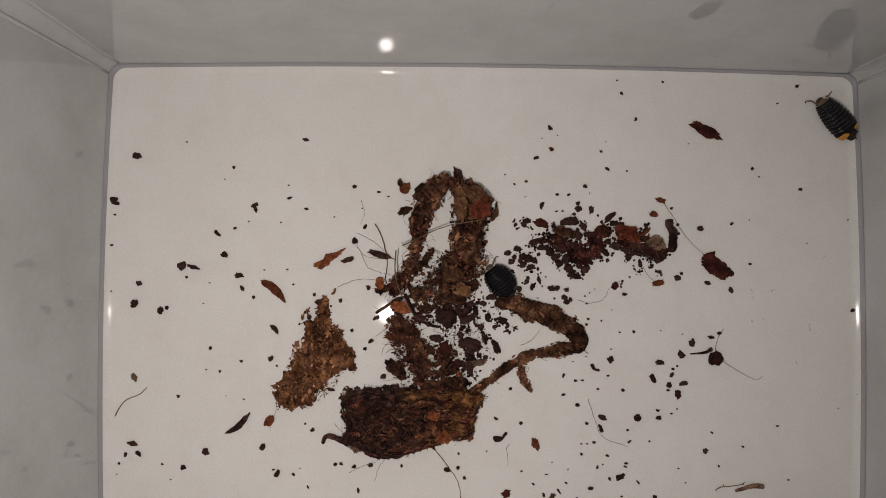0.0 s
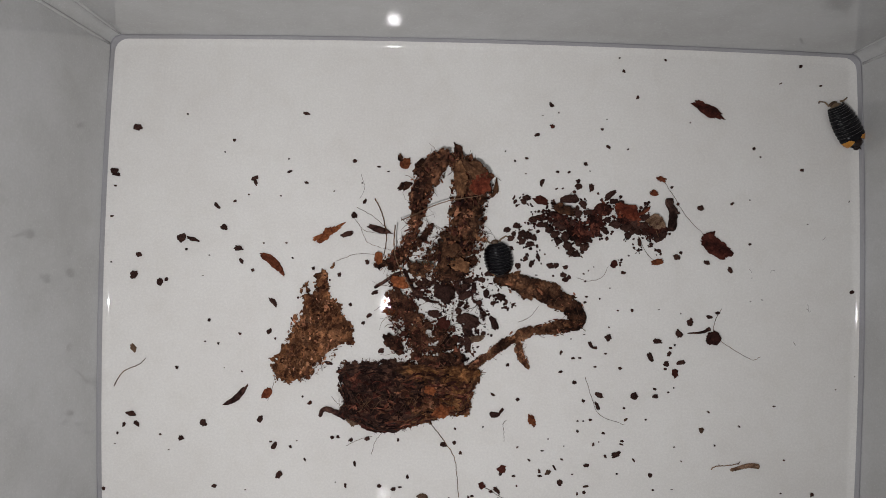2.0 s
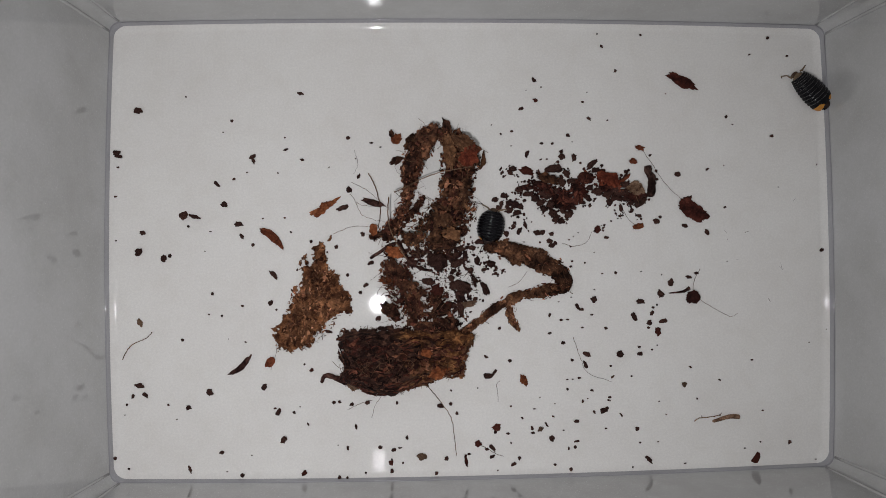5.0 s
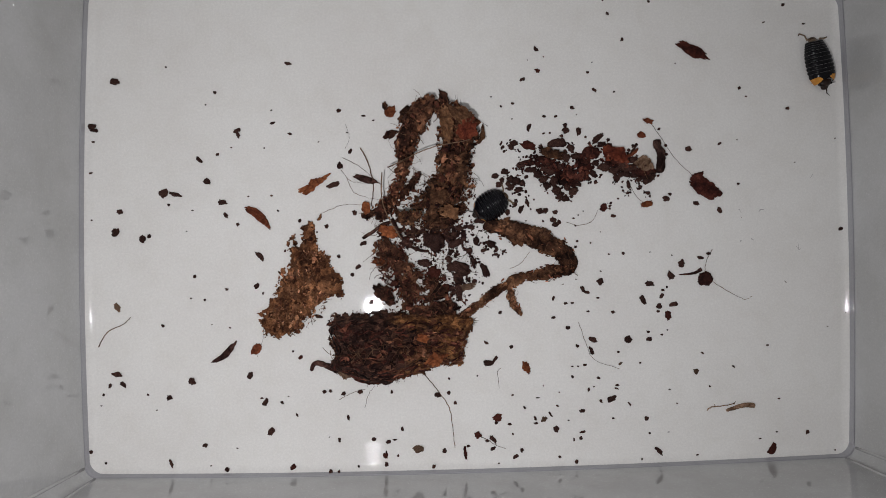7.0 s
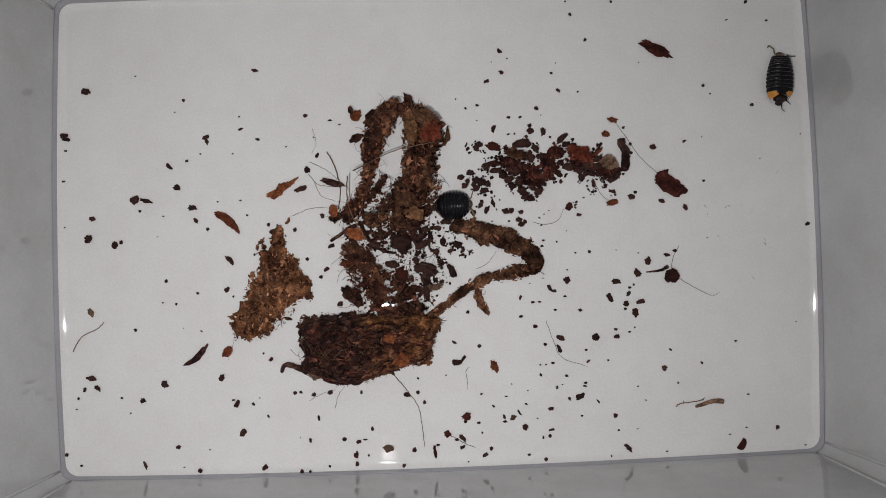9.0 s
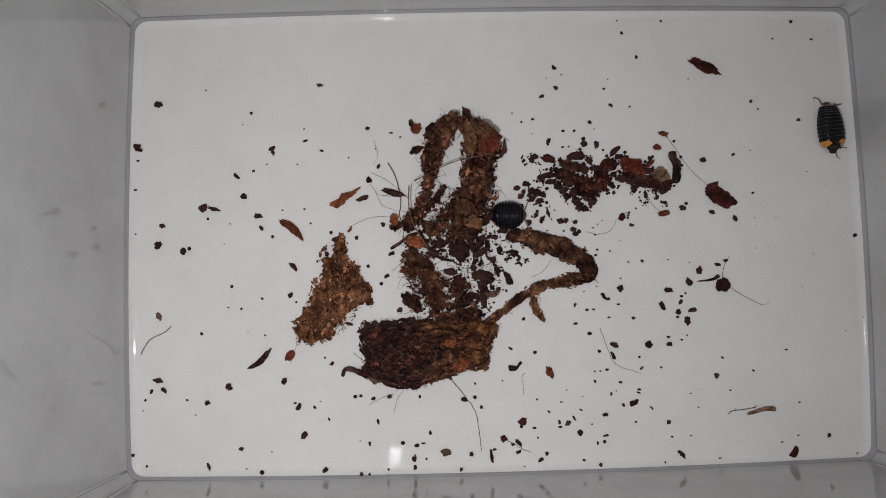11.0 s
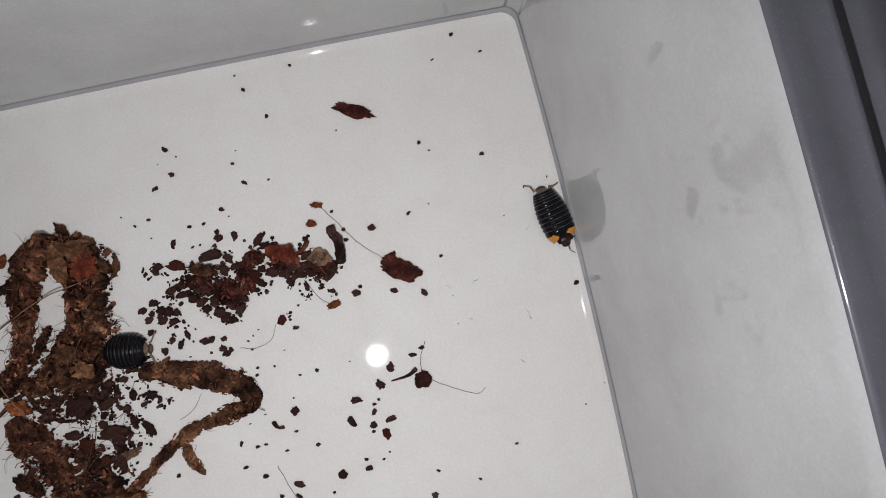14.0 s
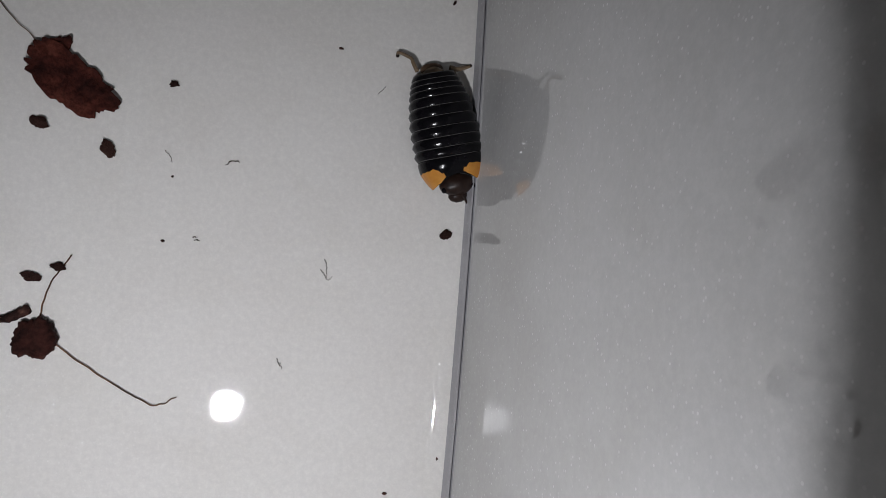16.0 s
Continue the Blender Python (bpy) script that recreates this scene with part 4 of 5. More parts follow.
flake("leaf_fragment", "brown leaf standing out of the clump", 0.1097, 0.1236, 0.0078, 0.0044, 52, TAN_FIBRE, 59, z=0.0012, ragged=0.22, ridge=0.0008, point=0.4)
flake("leaf_fragment", "dark brown leaf tip at the clump's top", 0.1229, 0.1302, 0.0068, 0.0030, 118, BROWN_FIBRE, 61, z=0.0010, ragged=0.2, point=0.5)
flake("leaf_fragment", "brown leaf tip beside the clump", 0.1040, 0.1171, 0.0056, 0.0030, 22, BROWN_FIBRE, 63, z=0.0004, ragged=0.2, point=0.4)


def twig(name, label, line, r0, r1, material, seed, category="twig", n=40):
    """A woody twig with knots."""
    pts = smooth_line(line, n)
    bm = bmesh.new()
    sides = 14
    rows = []
    for k, p in enumerate(pts):
        d = (pts[min(k + 1, n - 1)] - pts[max(k - 1, 0)]).normalized()
        a = Vector((-d.y, d.x, 0))
        r = r0 + (r1 - r0) * k / (n - 1)
        r *= min(1, 0.62 + 8.0 * k / n, 0.62 + 8.0 * (n - 1 - k) / n)
        row = []
        for i in range(sides):
            s = 2 * math.pi * i / sides
            q = r * (1 + 0.16 * math.sin(5 * s + 3 * noise.noise(Vector((k * 0.2, seed, 0)))) + 0.30 * rugged((math.cos(s) * 1.2, math.sin(s) * 1.2, k * 0.16), 1.6, seed))
            row.append(p + a * math.cos(s) * q + Vector((0, 0, r * 0.9 + math.sin(s) * q * 0.9)))
        rows.append(row)
    made = fill(bm, rows, closed=True)
    bm.faces.new(made[0])
    bm.faces.new(made[-1])
    bmesh.ops.recalc_face_normals(bm, faces=bm.faces[:])
    for v in bm.verts:
        v.co.z = max(v.co.z, 0.00005)
    ob = part(name, bm, material)
    return tagged(ob, label, category, group="loose litter on the tub's base")


TWIG_BARK = litter("twig_bark", (0.016, 0.009, 0.008), (0.050, 0.030, 0.024), (0.15, 0.10, 0.08), grain=600.0, relief=0.0010)
twig("twig", "dark knotted twig beside the soil crumbs", [(0.2000, 0.1146), (0.2003, 0.1122), (0.2014, 0.1098), (0.2013, 0.1060), (0.2009, 0.1026)], 0.0013, 0.0014, TWIG_BARK, 4)
twig("twig", "short dark twig end beside the soil crumbs", [(0.1994, 0.1022), (0.1972, 0.1002), (0.1950, 0.0992)], 0.0008, 0.0011, TWIG_BARK, 9)
twig("twig", "thin dark pointed twig touching a round seed", [(0.2078, 0.0655), (0.2130, 0.0660), (0.2160, 0.0675)], 0.0002, 0.0007, SOIL, 13)
twig("rootlet", "tan knobbly rootlet on the base", [(0.2240, 0.0161), (0.2273, 0.0171), (0.2309, 0.0180), (0.2345, 0.0177)], 0.0005, 0.0009, PALE_BARK, 15, "root")
twig("twig", "black curled rootlet end in the litter", [(0.0935, 0.0800), (0.0975, 0.0825), (0.1010, 0.0850), (0.1060, 0.0862)], 0.0006, 0.0005, SOIL, 17)
twig("twig", "dark root across the litter", [(0.1040, 0.0870), (0.1075, 0.0800), (0.1120, 0.0762), (0.1170, 0.0750)], 0.0007, 0.0004, SOIL, 19)


def seed_pod():
    bm = flake_bm(0.0052, 0.0050, 71, thick=0.0012, ragged=0.17, ridge=0.0003)
    ob = part("seed_husk", bm, litter("husk", (0.018, 0.008, 0.007), (0.045, 0.018, 0.014), (0.09, 0.04, 0.03)))
    ob.matrix_basis = pose(0.2171, 0.0639, 0.0001, 0, 0, 20)
    tagged(ob, "round dark reddish seed husk with a fine root across it", "seed husk", group="loose litter on the tub's base")


seed_pod()


def thread(line, r=0.000085, material=THREAD, lift=0.0002, label="thin brown root thread lying on the base"):
    pts = smooth_line(line, 10 * len(line))
    for k, p in enumerate(pts):
        p.x += 0.00022 * noise.noise(Vector((k * 0.35, line[0][0] * 900, 0)))
        p.y += 0.00022 * noise.noise(Vector((k * 0.35, line[0][1] * 900, 7)))
        p.z = lift + r + 0.0002 * abs(noise.noise(Vector((k * 0.3, 1, line[0][0] * 500))))
    bm = bmesh.new()
    tube(bm, pts, r, r * 0.7)
    tagged(part("root_thread", bm, material), label, "root thread", group="loose litter on the tub's base")


thread([(0.0016, 0.0433), (0.0048, 0.0484), (0.0104, 0.0512), (0.0128, 0.0535)], 0.00018)
thread([(0.1706, 0.0491), (0.1729, 0.0418), (0.1759, 0.0356), (0.1851, 0.0320)])
thread([(0.1150, 0.0315), (0.1183, 0.0272), (0.1213, 0.0232), (0.1237, 0.0191), (0.1246, 0.0131), (0.1251, 0.0082), (0.1253, 0.0054)], 0.00015)
thread([(0.2169, 0.0164), (0.2184, 0.0174), (0.2219, 0.0177), (0.2253, 0.0182), (0.2272, 0.0186)], 0.00020, PALE_THREAD)
thread([(0.2200, 0.0176), (0.2197, 0.0184)], 0.00013, PALE_THREAD)
thread([(0.2266, 0.0184), (0.2276, 0.0193)], 0.00014, PALE_THREAD)
thread([(0.1668, 0.0850), (0.1720, 0.0839), (0.1762, 0.0855), (0.1784, 0.0896)])
thread([(0.0798, 0.0895), (0.0868, 0.0920), (0.0938, 0.0920)])
thread([(0.1420, 0.0331), (0.1409, 0.0317), (0.1413, 0.0287), (0.1414, 0.0253)], 0.00009)
thread([(0.1340, 0.0091), (0.1362, 0.0082), (0.1402, 0.0057), (0.1436, 0.0044)], 0.00011)
thread([(0.0846, 0.0232), (0.0891, 0.0254), (0.0940, 0.0268)])
thread([(0.0936, 0.0200), (0.0950, 0.0248), (0.0974, 0.0281)])
thread([(0.1973, 0.1221), (0.2013, 0.1165), (0.2074, 0.1075), (0.2136, 0.1014)])
thread([(0.2202, 0.0747), (0.2176, 0.0695), (0.2183, 0.0644), (0.2260, 0.0591), (0.2317, 0.0563), (0.2347, 0.0573)], 0.00010)
thread([(0.1029, 0.1040), (0.1171, 0.1105), (0.1314, 0.1135)], 0.00022, PALE_THREAD, 0.0090, "pale straw lying across the litter clump")
thread([(0.0879, 0.1209), (0.0892, 0.1160), (0.0876, 0.1120)], 0.00006)
thread([(0.0866, 0.1089), (0.0929, 0.1055), (0.1008, 0.0984)])
thread([(0.0932, 0.1122), (0.0959, 0.1065), (0.0976, 0.0984), (0.0967, 0.0913)], 0.00022, THREAD, 0.001)
thread([(0.0861, 0.1045), (0.0899, 0.1005), (0.0978, 0.0994)])
thread([(0.0881, 0.1015), (0.0908, 0.0964), (0.0958, 0.0944)])
thread([(0.1009, 0.1024), (0.1008, 0.0943), (0.1027, 0.0873), (0.1076, 0.0792)], 0.00024, PALE_THREAD, 0.0078, "pale straw lying across the litter clump")
thread([(0.1892, 0.1003), (0.1922, 0.0946), (0.1957, 0.0911)])
thread([(0.0583, 0.0512), (0.0583, 0.0453), (0.0561, 0.0387)], 0.00007)
thread([(0.1458, 0.0685), (0.1500, 0.0705), (0.1531, 0.0745)], 0.00009)
thread([(0.1170, 0.0640), (0.1245, 0.0679), (0.1346, 0.0673)], 0.00010)
thread([(0.1623, 0.1134), (0.1649, 0.1165)], 0.00009)

thread([(0.2382, 0.0884), (0.2388, 0.0890), (0.2397, 0.0888)], 0.00004, HAIR, 0.0001, "tiny dark hair lying on the base")
thread([(0.2516, 0.0753), (0.2522, 0.0747), (0.2527, 0.0740), (0.2533, 0.0744)], 0.00004, HAIR, 0.0001, "tiny dark hair lying on the base")
thread([(0.2473, 0.0625), (0.2478, 0.0618)], 0.00004, HAIR, 0.0001, "tiny dark hair lying on the base")
thread([(0.2350, 0.0780), (0.2356, 0.0779)], 0.00004, HAIR, 0.0001, "tiny dark hair lying on the base")
thread([(0.2380, 0.0883), (0.2389, 0.0890), (0.2396, 0.0890)], 0.00004, HAIR, 0.0001, "tiny dark hair lying on the base")
thread([(0.2301, 0.0895), (0.2308, 0.0888), (0.2312, 0.0880)], 0.00004, HAIR, 0.0001, "tiny dark hair lying on the base")
thread([(0.2521, 0.0768), (0.2524, 0.0757), (0.2525, 0.0743)], 0.00004, HAIR, 0.0001, "tiny dark hair lying on the base")
thread([(0.2469, 0.0631), (0.2474, 0.0621)], 0.00004, HAIR, 0.0001, "tiny dark hair lying on the base")
thread([(0.2347, 0.0783), (0.2353, 0.0783)], 0.00004, HAIR, 0.0001, "tiny dark hair lying on the base")
thread([(0.2575, 0.1003), (0.2585, 0.1017)], 0.00004, HAIR, 0.0001, "tiny dark hair lying on the base")


# ---- clumps of rotten leaf, fibre and bark ----
def lattice(x, y, seed):
    """Smooth noise between -1 and 1 on arrays."""
    i, j = np.floor(x).astype(np.int64), np.floor(y).astype(np.int64)
    u, v = x - i, y - j
    u, v = u * u * (3 - 2 * u), v * v * (3 - 2 * v)

    def corner(a, b):
        n = (a * 374761393 + b * 668265263 + seed * 974711) & 0x7FFFFFFF
        n = ((n ^ (n >> 13)) * 1274126177) & 0x7FFFFFFF
        return ((n ^ (n >> 16)) & 0xFFFF) / 32767.5 - 1

    low = corner(i, j) * (1 - u) + corner(i + 1, j) * u
    high = corner(i, j + 1) * (1 - u) + corner(i + 1, j + 1) * u
    return low * (1 - v) + high * v


def crumple(x, y, scale, seed, octaves=3, stretch=1.0):
    total, size = 0.0, 1.0
    for k in range(octaves):
        total = total + size * lattice(x * scale * 2**k + 31.7 * k, y * scale * stretch * 2**k + 11.3 * k, seed + k)
        size *= 0.55
    return total


def band_cover(x, y, line, widths):
    """1 on a band's middle line, 0 at its edge, less outside."""
    pts = smooth_line(line, 70)
    best = np.full(x.shape, -9.0)
    for k, p in enumerate(pts):
        u = k / 69 * (len(widths) - 1)
        i = min(int(u), len(widths) - 2)
        w = widths[i] + (widths[i + 1] - widths[i]) * (u - i)
        best = np.maximum(best, 1 - ((x - p.x) ** 2 + (y - p.y) ** 2) / (w / 2) ** 2)
    return best


def outline_depth(x, y, corners):
    """How far inside a rounded outline a place lies, in metres; below zero outside."""
    pts = [(p.x, p.y) for p in smooth_line(list(corners) + [corners[0]], 6 * len(corners))]
    near, inside = np.full(x.shape, 9.0), np.zeros(x.shape, dtype=bool)
    for (ax, ay), (bx, by) in zip(pts, pts[1:]):
        dx, dy = bx - ax, by - ay
        t = np.clip(((x - ax) * dx + (y - ay) * dy) / max(dx * dx + dy * dy, 1e-12), 0, 1)
        near = np.minimum(near, np.hypot(x - ax - t * dx, y - ay - t * dy))
        cross = ((ay > y) != (by > y)) & (x < ax + (y - ay) * dx / (dy if abs(dy) > 1e-9 else 1e-9))
        inside ^= cross
    return np.where(inside, near, -near)


def heap(name, material, top, box, cover, rise, seed, step=0.00034):
    """A torn, crumpled body of litter: it lies where cover is above zero and is rise high."""
    x0, x1, y0, y1 = box
    nx, ny = int((x1 - x0) / step) + 2, int((y1 - y0) / step) + 2
    x, y = np.meshgrid(x0 + step * np.arange(nx), y0 + step * np.arange(ny), indexing="ij")
    keep = cover(x[:-1, :-1] + step / 2, y[:-1, :-1] + step / 2) > 0
    z = np.maximum(rise(x, y), 0.0003)
    x = x + 0.45 * step * lattice(x / step * 0.9, y / step * 0.9, seed + 50)
    y = y + 0.45 * step * lattice(x / step * 0.9, y / step * 0.9, seed + 60)
    verts, faces, upper, lower = [], [], {}, {}

    def vertex(i, j, up):
        store = upper if up else lower
        if (i, j) not in store:
            store[(i, j)] = len(verts)
            verts.append((x[i, j], y[i, j], z[i, j] if up else 0.0001))
        return store[(i, j)]

    for i, j in zip(*np.nonzero(keep)):
        i, j = int(i), int(j)
        ring = ((i, j), (i + 1, j), (i + 1, j + 1), (i, j + 1))
        faces.append([vertex(*c, True) for c in ring])
        for (di, dj), e in (((0, -1), 0), ((1, 0), 1), ((0, 1), 2), ((-1, 0), 3)):
            p, q = i + di, j + dj
            if not (0 <= p < nx - 1 and 0 <= q < ny - 1 and keep[p, q]):
                c, d = ring[e], ring[(e + 1) % 4]
                faces.append([vertex(*d, True), vertex(*c, True), vertex(*c, False), vertex(*d, False)])
    me = bpy.data.meshes.new(name)
    me.from_pydata(verts, [], faces)
    me.materials.append(material)
    ob = new(name, me)
    ob.parent = top
    return ob


def scraps(bm, line, widths, height, count, size, rng, along=None):
    """Small torn plates lying every way on a band."""
    pts = smooth_line(line, 60)
    for _ in range(count):
        u = rng.random()
        p = pts[int(u * 59)]
        q = pts[min(int(u * 59) + 1, 59)] - pts[max(int(u * 59) - 1, 0)]
        d = q.normalized()
        i = min(int(u * (len(widths) - 1)), len(widths) - 2)
        w = widths[i] + (widths[i + 1] - widths[i]) * (u * (len(widths) - 1) - i)
        v = rng.uniform(-1, 1)
        c = p + Vector((-d.y, d.x, 0)) * v * w * 0.54
        c.z = max(0.0004, height * (1 - abs(v) ** 2.2) * rng.uniform(0.65, 1.25))
        turn = math.degrees(math.atan2(d.y, d.x)) + rng.gauss(0, 22 if along else 55)
        l = size * rng.uniform(0.35, 1.0) * (0.8 if rng.random() < 0.85 else 1.7)
        wd = l * rng.uniform(0.16, 0.40 if along else 0.75)
        mtx = pose(c.x, c.y, c.z, rng.gauss(0, 22), rng.gauss(0, 16), turn)
        k = 9
        ring = []
        for i in range(k):
            a = 2 * math.pi * i / k
            r = rng.uniform(0.6, 1.1)
            ring.append(Vector((math.cos(a) * r * l / 2, math.sin(a) * r * wd / 2, rng.uniform(-0.06, 0.06) * l)))
        up = [bm.verts.new(mtx @ (r + Vector((0, 0, 0.00008)))) for r in ring]
        dn = [bm.verts.new(mtx @ (r - Vector((0, 0, 0.00008)))) for r in ring]
        ct = bm.verts.new(mtx @ Vector((0, 0, 0.10 * l)))
        cb = bm.verts.new(mtx @ Vector((0, 0, 0.10 * l - 0.00016)))
        for i in range(k):
            j = (i + 1) % k
            bm.faces.new((up[i], up[j], ct))
            bm.faces.new((dn[j], dn[i], cb))
            bm.faces.new((up[j], up[i], dn[i], dn[j]))
    for v in bm.verts:
        v.co.z = max(v.co.z, 0.0001)


def hairs(bm, line, widths, height, count, length, rng, r=0.000075):
    """Loose fibres that lie over a band and stick out of it."""
    pts = smooth_line(line, 60)
    for _ in range(count):
        u = rng.random()
        p = pts[int(u * 59)]
        i = min(int(u * (len(widths) - 1)), len(widths) - 2)
        w = widths[i] + (widths[i + 1] - widths[i]) * (u * (len(widths) - 1) - i)
        q = pts[min(int(u * 59) + 1, 59)] - pts[max(int(u * 59) - 1, 0)]
        d = q.normalized()
        v = rng.uniform(-1, 1)
        s = p + Vector((-d.y, d.x, 0)) * v * w * 0.5
        a = rng.uniform(0, 2 * math.pi)
        l = length * rng.uniform(0.4, 1.4)
        z = max(0.0003, height * (1 - v * v) * rng.uniform(0.7, 1.2))
        bend = rng.gauss(0, 1.2)
        line2 = []
        for k in range(6):
            t = k / 5
            b = a + bend * t
            line2.append(Vector((s.x + math.cos(b) * l * (t - 0.4), s.y + math.sin(b) * l * (t - 0.4), max(0.0002, z + height * 0.25 * math.sin(t * 3.1)))))
        tube(bm, line2, r * rng.uniform(0.7, 1.5), r * 0.6, sides=4)


SCRAP_OF.update({"brown_fibre": BROWN_SCRAP, "tan_fibre": TAN_SCRAP, "dark_soil": SOIL_SCRAP, "pale_bark": TAN_SCRAP, "wedge_fibre": WEDGE_SCRAP, "red_crumb": LUMP_SCRAP})


def clump(name, label, bands, seed, category="litter clump"):
    """bands: line, widths, height, material, scrap material, scraps, scrap size, hairs, hair length, along, tear."""
    top = thing(name, label, category)
    rng = random.Random(seed)
    for k, b in enumerate(bands):
        line, widths, height, mat, mat2, ns, size, nh, hl, along, tear = b
        ax, ay = [p[0] for p in line], [p[1] for p in line]
        pad = max(widths)
        own = seed + 13 * k
        need = 0.14 + (0.9 - tear) * 0.60

        def cover(x, y):
            return band_cover(x, y, line, widths) + 0.42 * crumple(x, y, 210.0, own) + 0.34 * crumple(x, y, 780.0, own + 5) - need

        def rise(x, y):
            dome = np.clip(band_cover(x, y, line, widths) * 1.5 + 0.25, 0.1, 1) ** 0.6
            return height * dome * (0.62 + 0.42 * crumple(x, y, 170.0, own + 3)) + 0.00055 * crumple(x, y, 620.0, own + 7) + 0.0003 * crumple(x, y, 1500.0, own + 9, 2)

        heap("matted_litter", mat, top, (min(ax) - pad, max(ax) + pad, min(ay) - pad, max(ay) + pad), cover, rise, own)
        for share, m2 in ((1.1, SCRAP_OF[mat.name]), (0.9, SCRAP_OF[mat2.name])):
            bm = bmesh.new()
            scraps(bm, line, widths, height * 0.85, int(ns * share * 1.3), size, rng, along)
            tagged(part("torn_scrap", bm, m2, top, smooth=False), kind="stuff")
        bm = bmesh.new()
        hairs(bm, line, widths, height, int(nh * 0.4), hl, rng)
        tagged(part("fibre_tangle", bm, THREAD, top), kind="stuff")
    return top


clump(
    "litter_clump",
    "arched clump of matted brown leaf litter and root fibres",
    [
        ([(0.1175, 0.1279), (0.1137, 0.1228), (0.1103, 0.1169), (0.1090, 0.1108), (0.1080, 0.1049), (0.1067, 0.0996), (0.1040, 0.0937), (0.1000, 0.0886)], (0.0070, 0.0096, 0.0088, 0.0072, 0.0046, 0.0040, 0.0044, 0.0070), 0.0074, BROWN_FIBRE, TAN_FIBRE, 170, 0.0022, 70, 0.008, False, 0.40),
        ([(0.1140, 0.1030), (0.1085, 0.0955), (0.1010, 0.0905), (0.0940, 0.0880)], (0.002, 0.0040, 0.0050, 0.0030), 0.0022, BROWN_FIBRE, TAN_FIBRE, 36, 0.0020, 80, 0.007, False, 0.36),
        ([(0.1204, 0.1271), (0.1263, 0.1235), (0.1282, 0.1196), (0.1278, 0.1152), (0.1267, 0.1097), (0.1260, 0.1038), (0.1256, 0.0988), (0.1204, 0.0936), (0.1156, 0.0897), (0.1082, 0.0870)], (0.0048, 0.0092, 0.0136, 0.0147, 0.0122, 0.0128, 0.0144, 0.0150, 0.0120, 0.0074), 0.0080, TAN_FIBRE, BROWN_FIBRE, 330, 0.0022, 150, 0.009, False, 0.36),
        ([(0.1330, 0.1010), (0.1300, 0.0930), (0.1250, 0.0870), (0.1180, 0.0845)], (0.003, 0.0060, 0.0090, 0.0060), 0.0022, BROWN_FIBRE, TAN_FIBRE, 50, 0.0016, 60, 0.006, False, -0.12),
    ],
    3,
)


def bark_wedge():
    top = thing("fibre_clump", "tan wedge of matted bark fibre with frayed edges", "litter clump")
    outline = [(0.0792, 0.0885), (0.0768, 0.0868), (0.0722, 0.0842), (0.0712, 0.0775), (0.0690, 0.0808), (0.0678, 0.0735), (0.0640, 0.0630), (0.0604, 0.0562), (0.0572, 0.0520), (0.0586, 0.0478), (0.0640, 0.0455), (0.0705, 0.0482), (0.0738, 0.0527), (0.0806, 0.0592), (0.0862, 0.0610), (0.0842, 0.0680), (0.0806, 0.0740), (0.0772, 0.0762), (0.0768, 0.0830)]

    def cover(x, y):
        return outline_depth(x, y, outline) + 0.0010 * crumple(x, y, 260.0, 21) + 0.0012 * crumple(x, y, 800.0, 22)

    def rise(x, y):
        d = np.clip((outline_depth(x, y, outline) + 0.001) / 0.005, 0.12, 1) ** 0.6
        return 0.0042 * d * (0.68 + 0.42 * crumple(x, y, 180.0, 23)) + 0.0006 * crumple(x, y, 560.0, 24, stretch=0.5) + 0.0003 * crumple(x, y, 1500.0, 25, 2)

    heap("matted_litter", WEDGE_FIBRE, top, (0.055, 0.089, 0.043, 0.091), cover, rise, 26)
    rng = random.Random(17)
    line, widths = [(0.0752, 0.0755), (0.0740, 0.0655), (0.0695, 0.0560), (0.0640, 0.0495)], (0.0090, 0.0200, 0.0165, 0.0110)
    for count, m2 in ((260, WEDGE_SCRAP), (200, TAN_SCRAP)):
        bm = bmesh.new()
        scraps(bm, line, widths, 0.0036, count, 0.0019, rng)
        tagged(part("torn_scrap", bm, m2, top, smooth=False), kind="stuff")
    bm = bmesh.new()
    hairs(bm, line, widths, 0.0036, 110, 0.0032, rng)
    tagged(part("fibre_tangle", bm, THREAD, top), kind="stuff")


bark_wedge()


clump(
    "fibre_clump",
    "dark tangle of fibres and soil beside the bark lump",
    [
        ([(0.1011, 0.0765), (0.1049, 0.0695), (0.1088, 0.0626), (0.1147, 0.0561), (0.1226, 0.0528)], (0.0088, 0.0121, 0.0187, 0.0242, 0.0198), 0.0050, BROWN_FIBRE, BROWN_FIBRE, 150, 0.0020, 90, 0.010, False, 0.10),
        ([(0.1000, 0.0840), (0.1080, 0.0800), (0.1150, 0.0830), (0.1215, 0.0850)], (0.0070, 0.0100, 0.0070, 0.0040), 0.0018, SOIL, BROWN_FIBRE, 45, 0.0019, 60, 0.010, False, -0.26),
        ([(0.1160, 0.0860), (0.1270, 0.0790), (0.1270, 0.0680), (0.1200, 0.0580)], (0.0140, 0.0200, 0.0190, 0.0160), 0.0010, SOIL, BROWN_FIBRE, 60, 0.0016, 50, 0.010, False, -0.55),
    ],
    29,
)
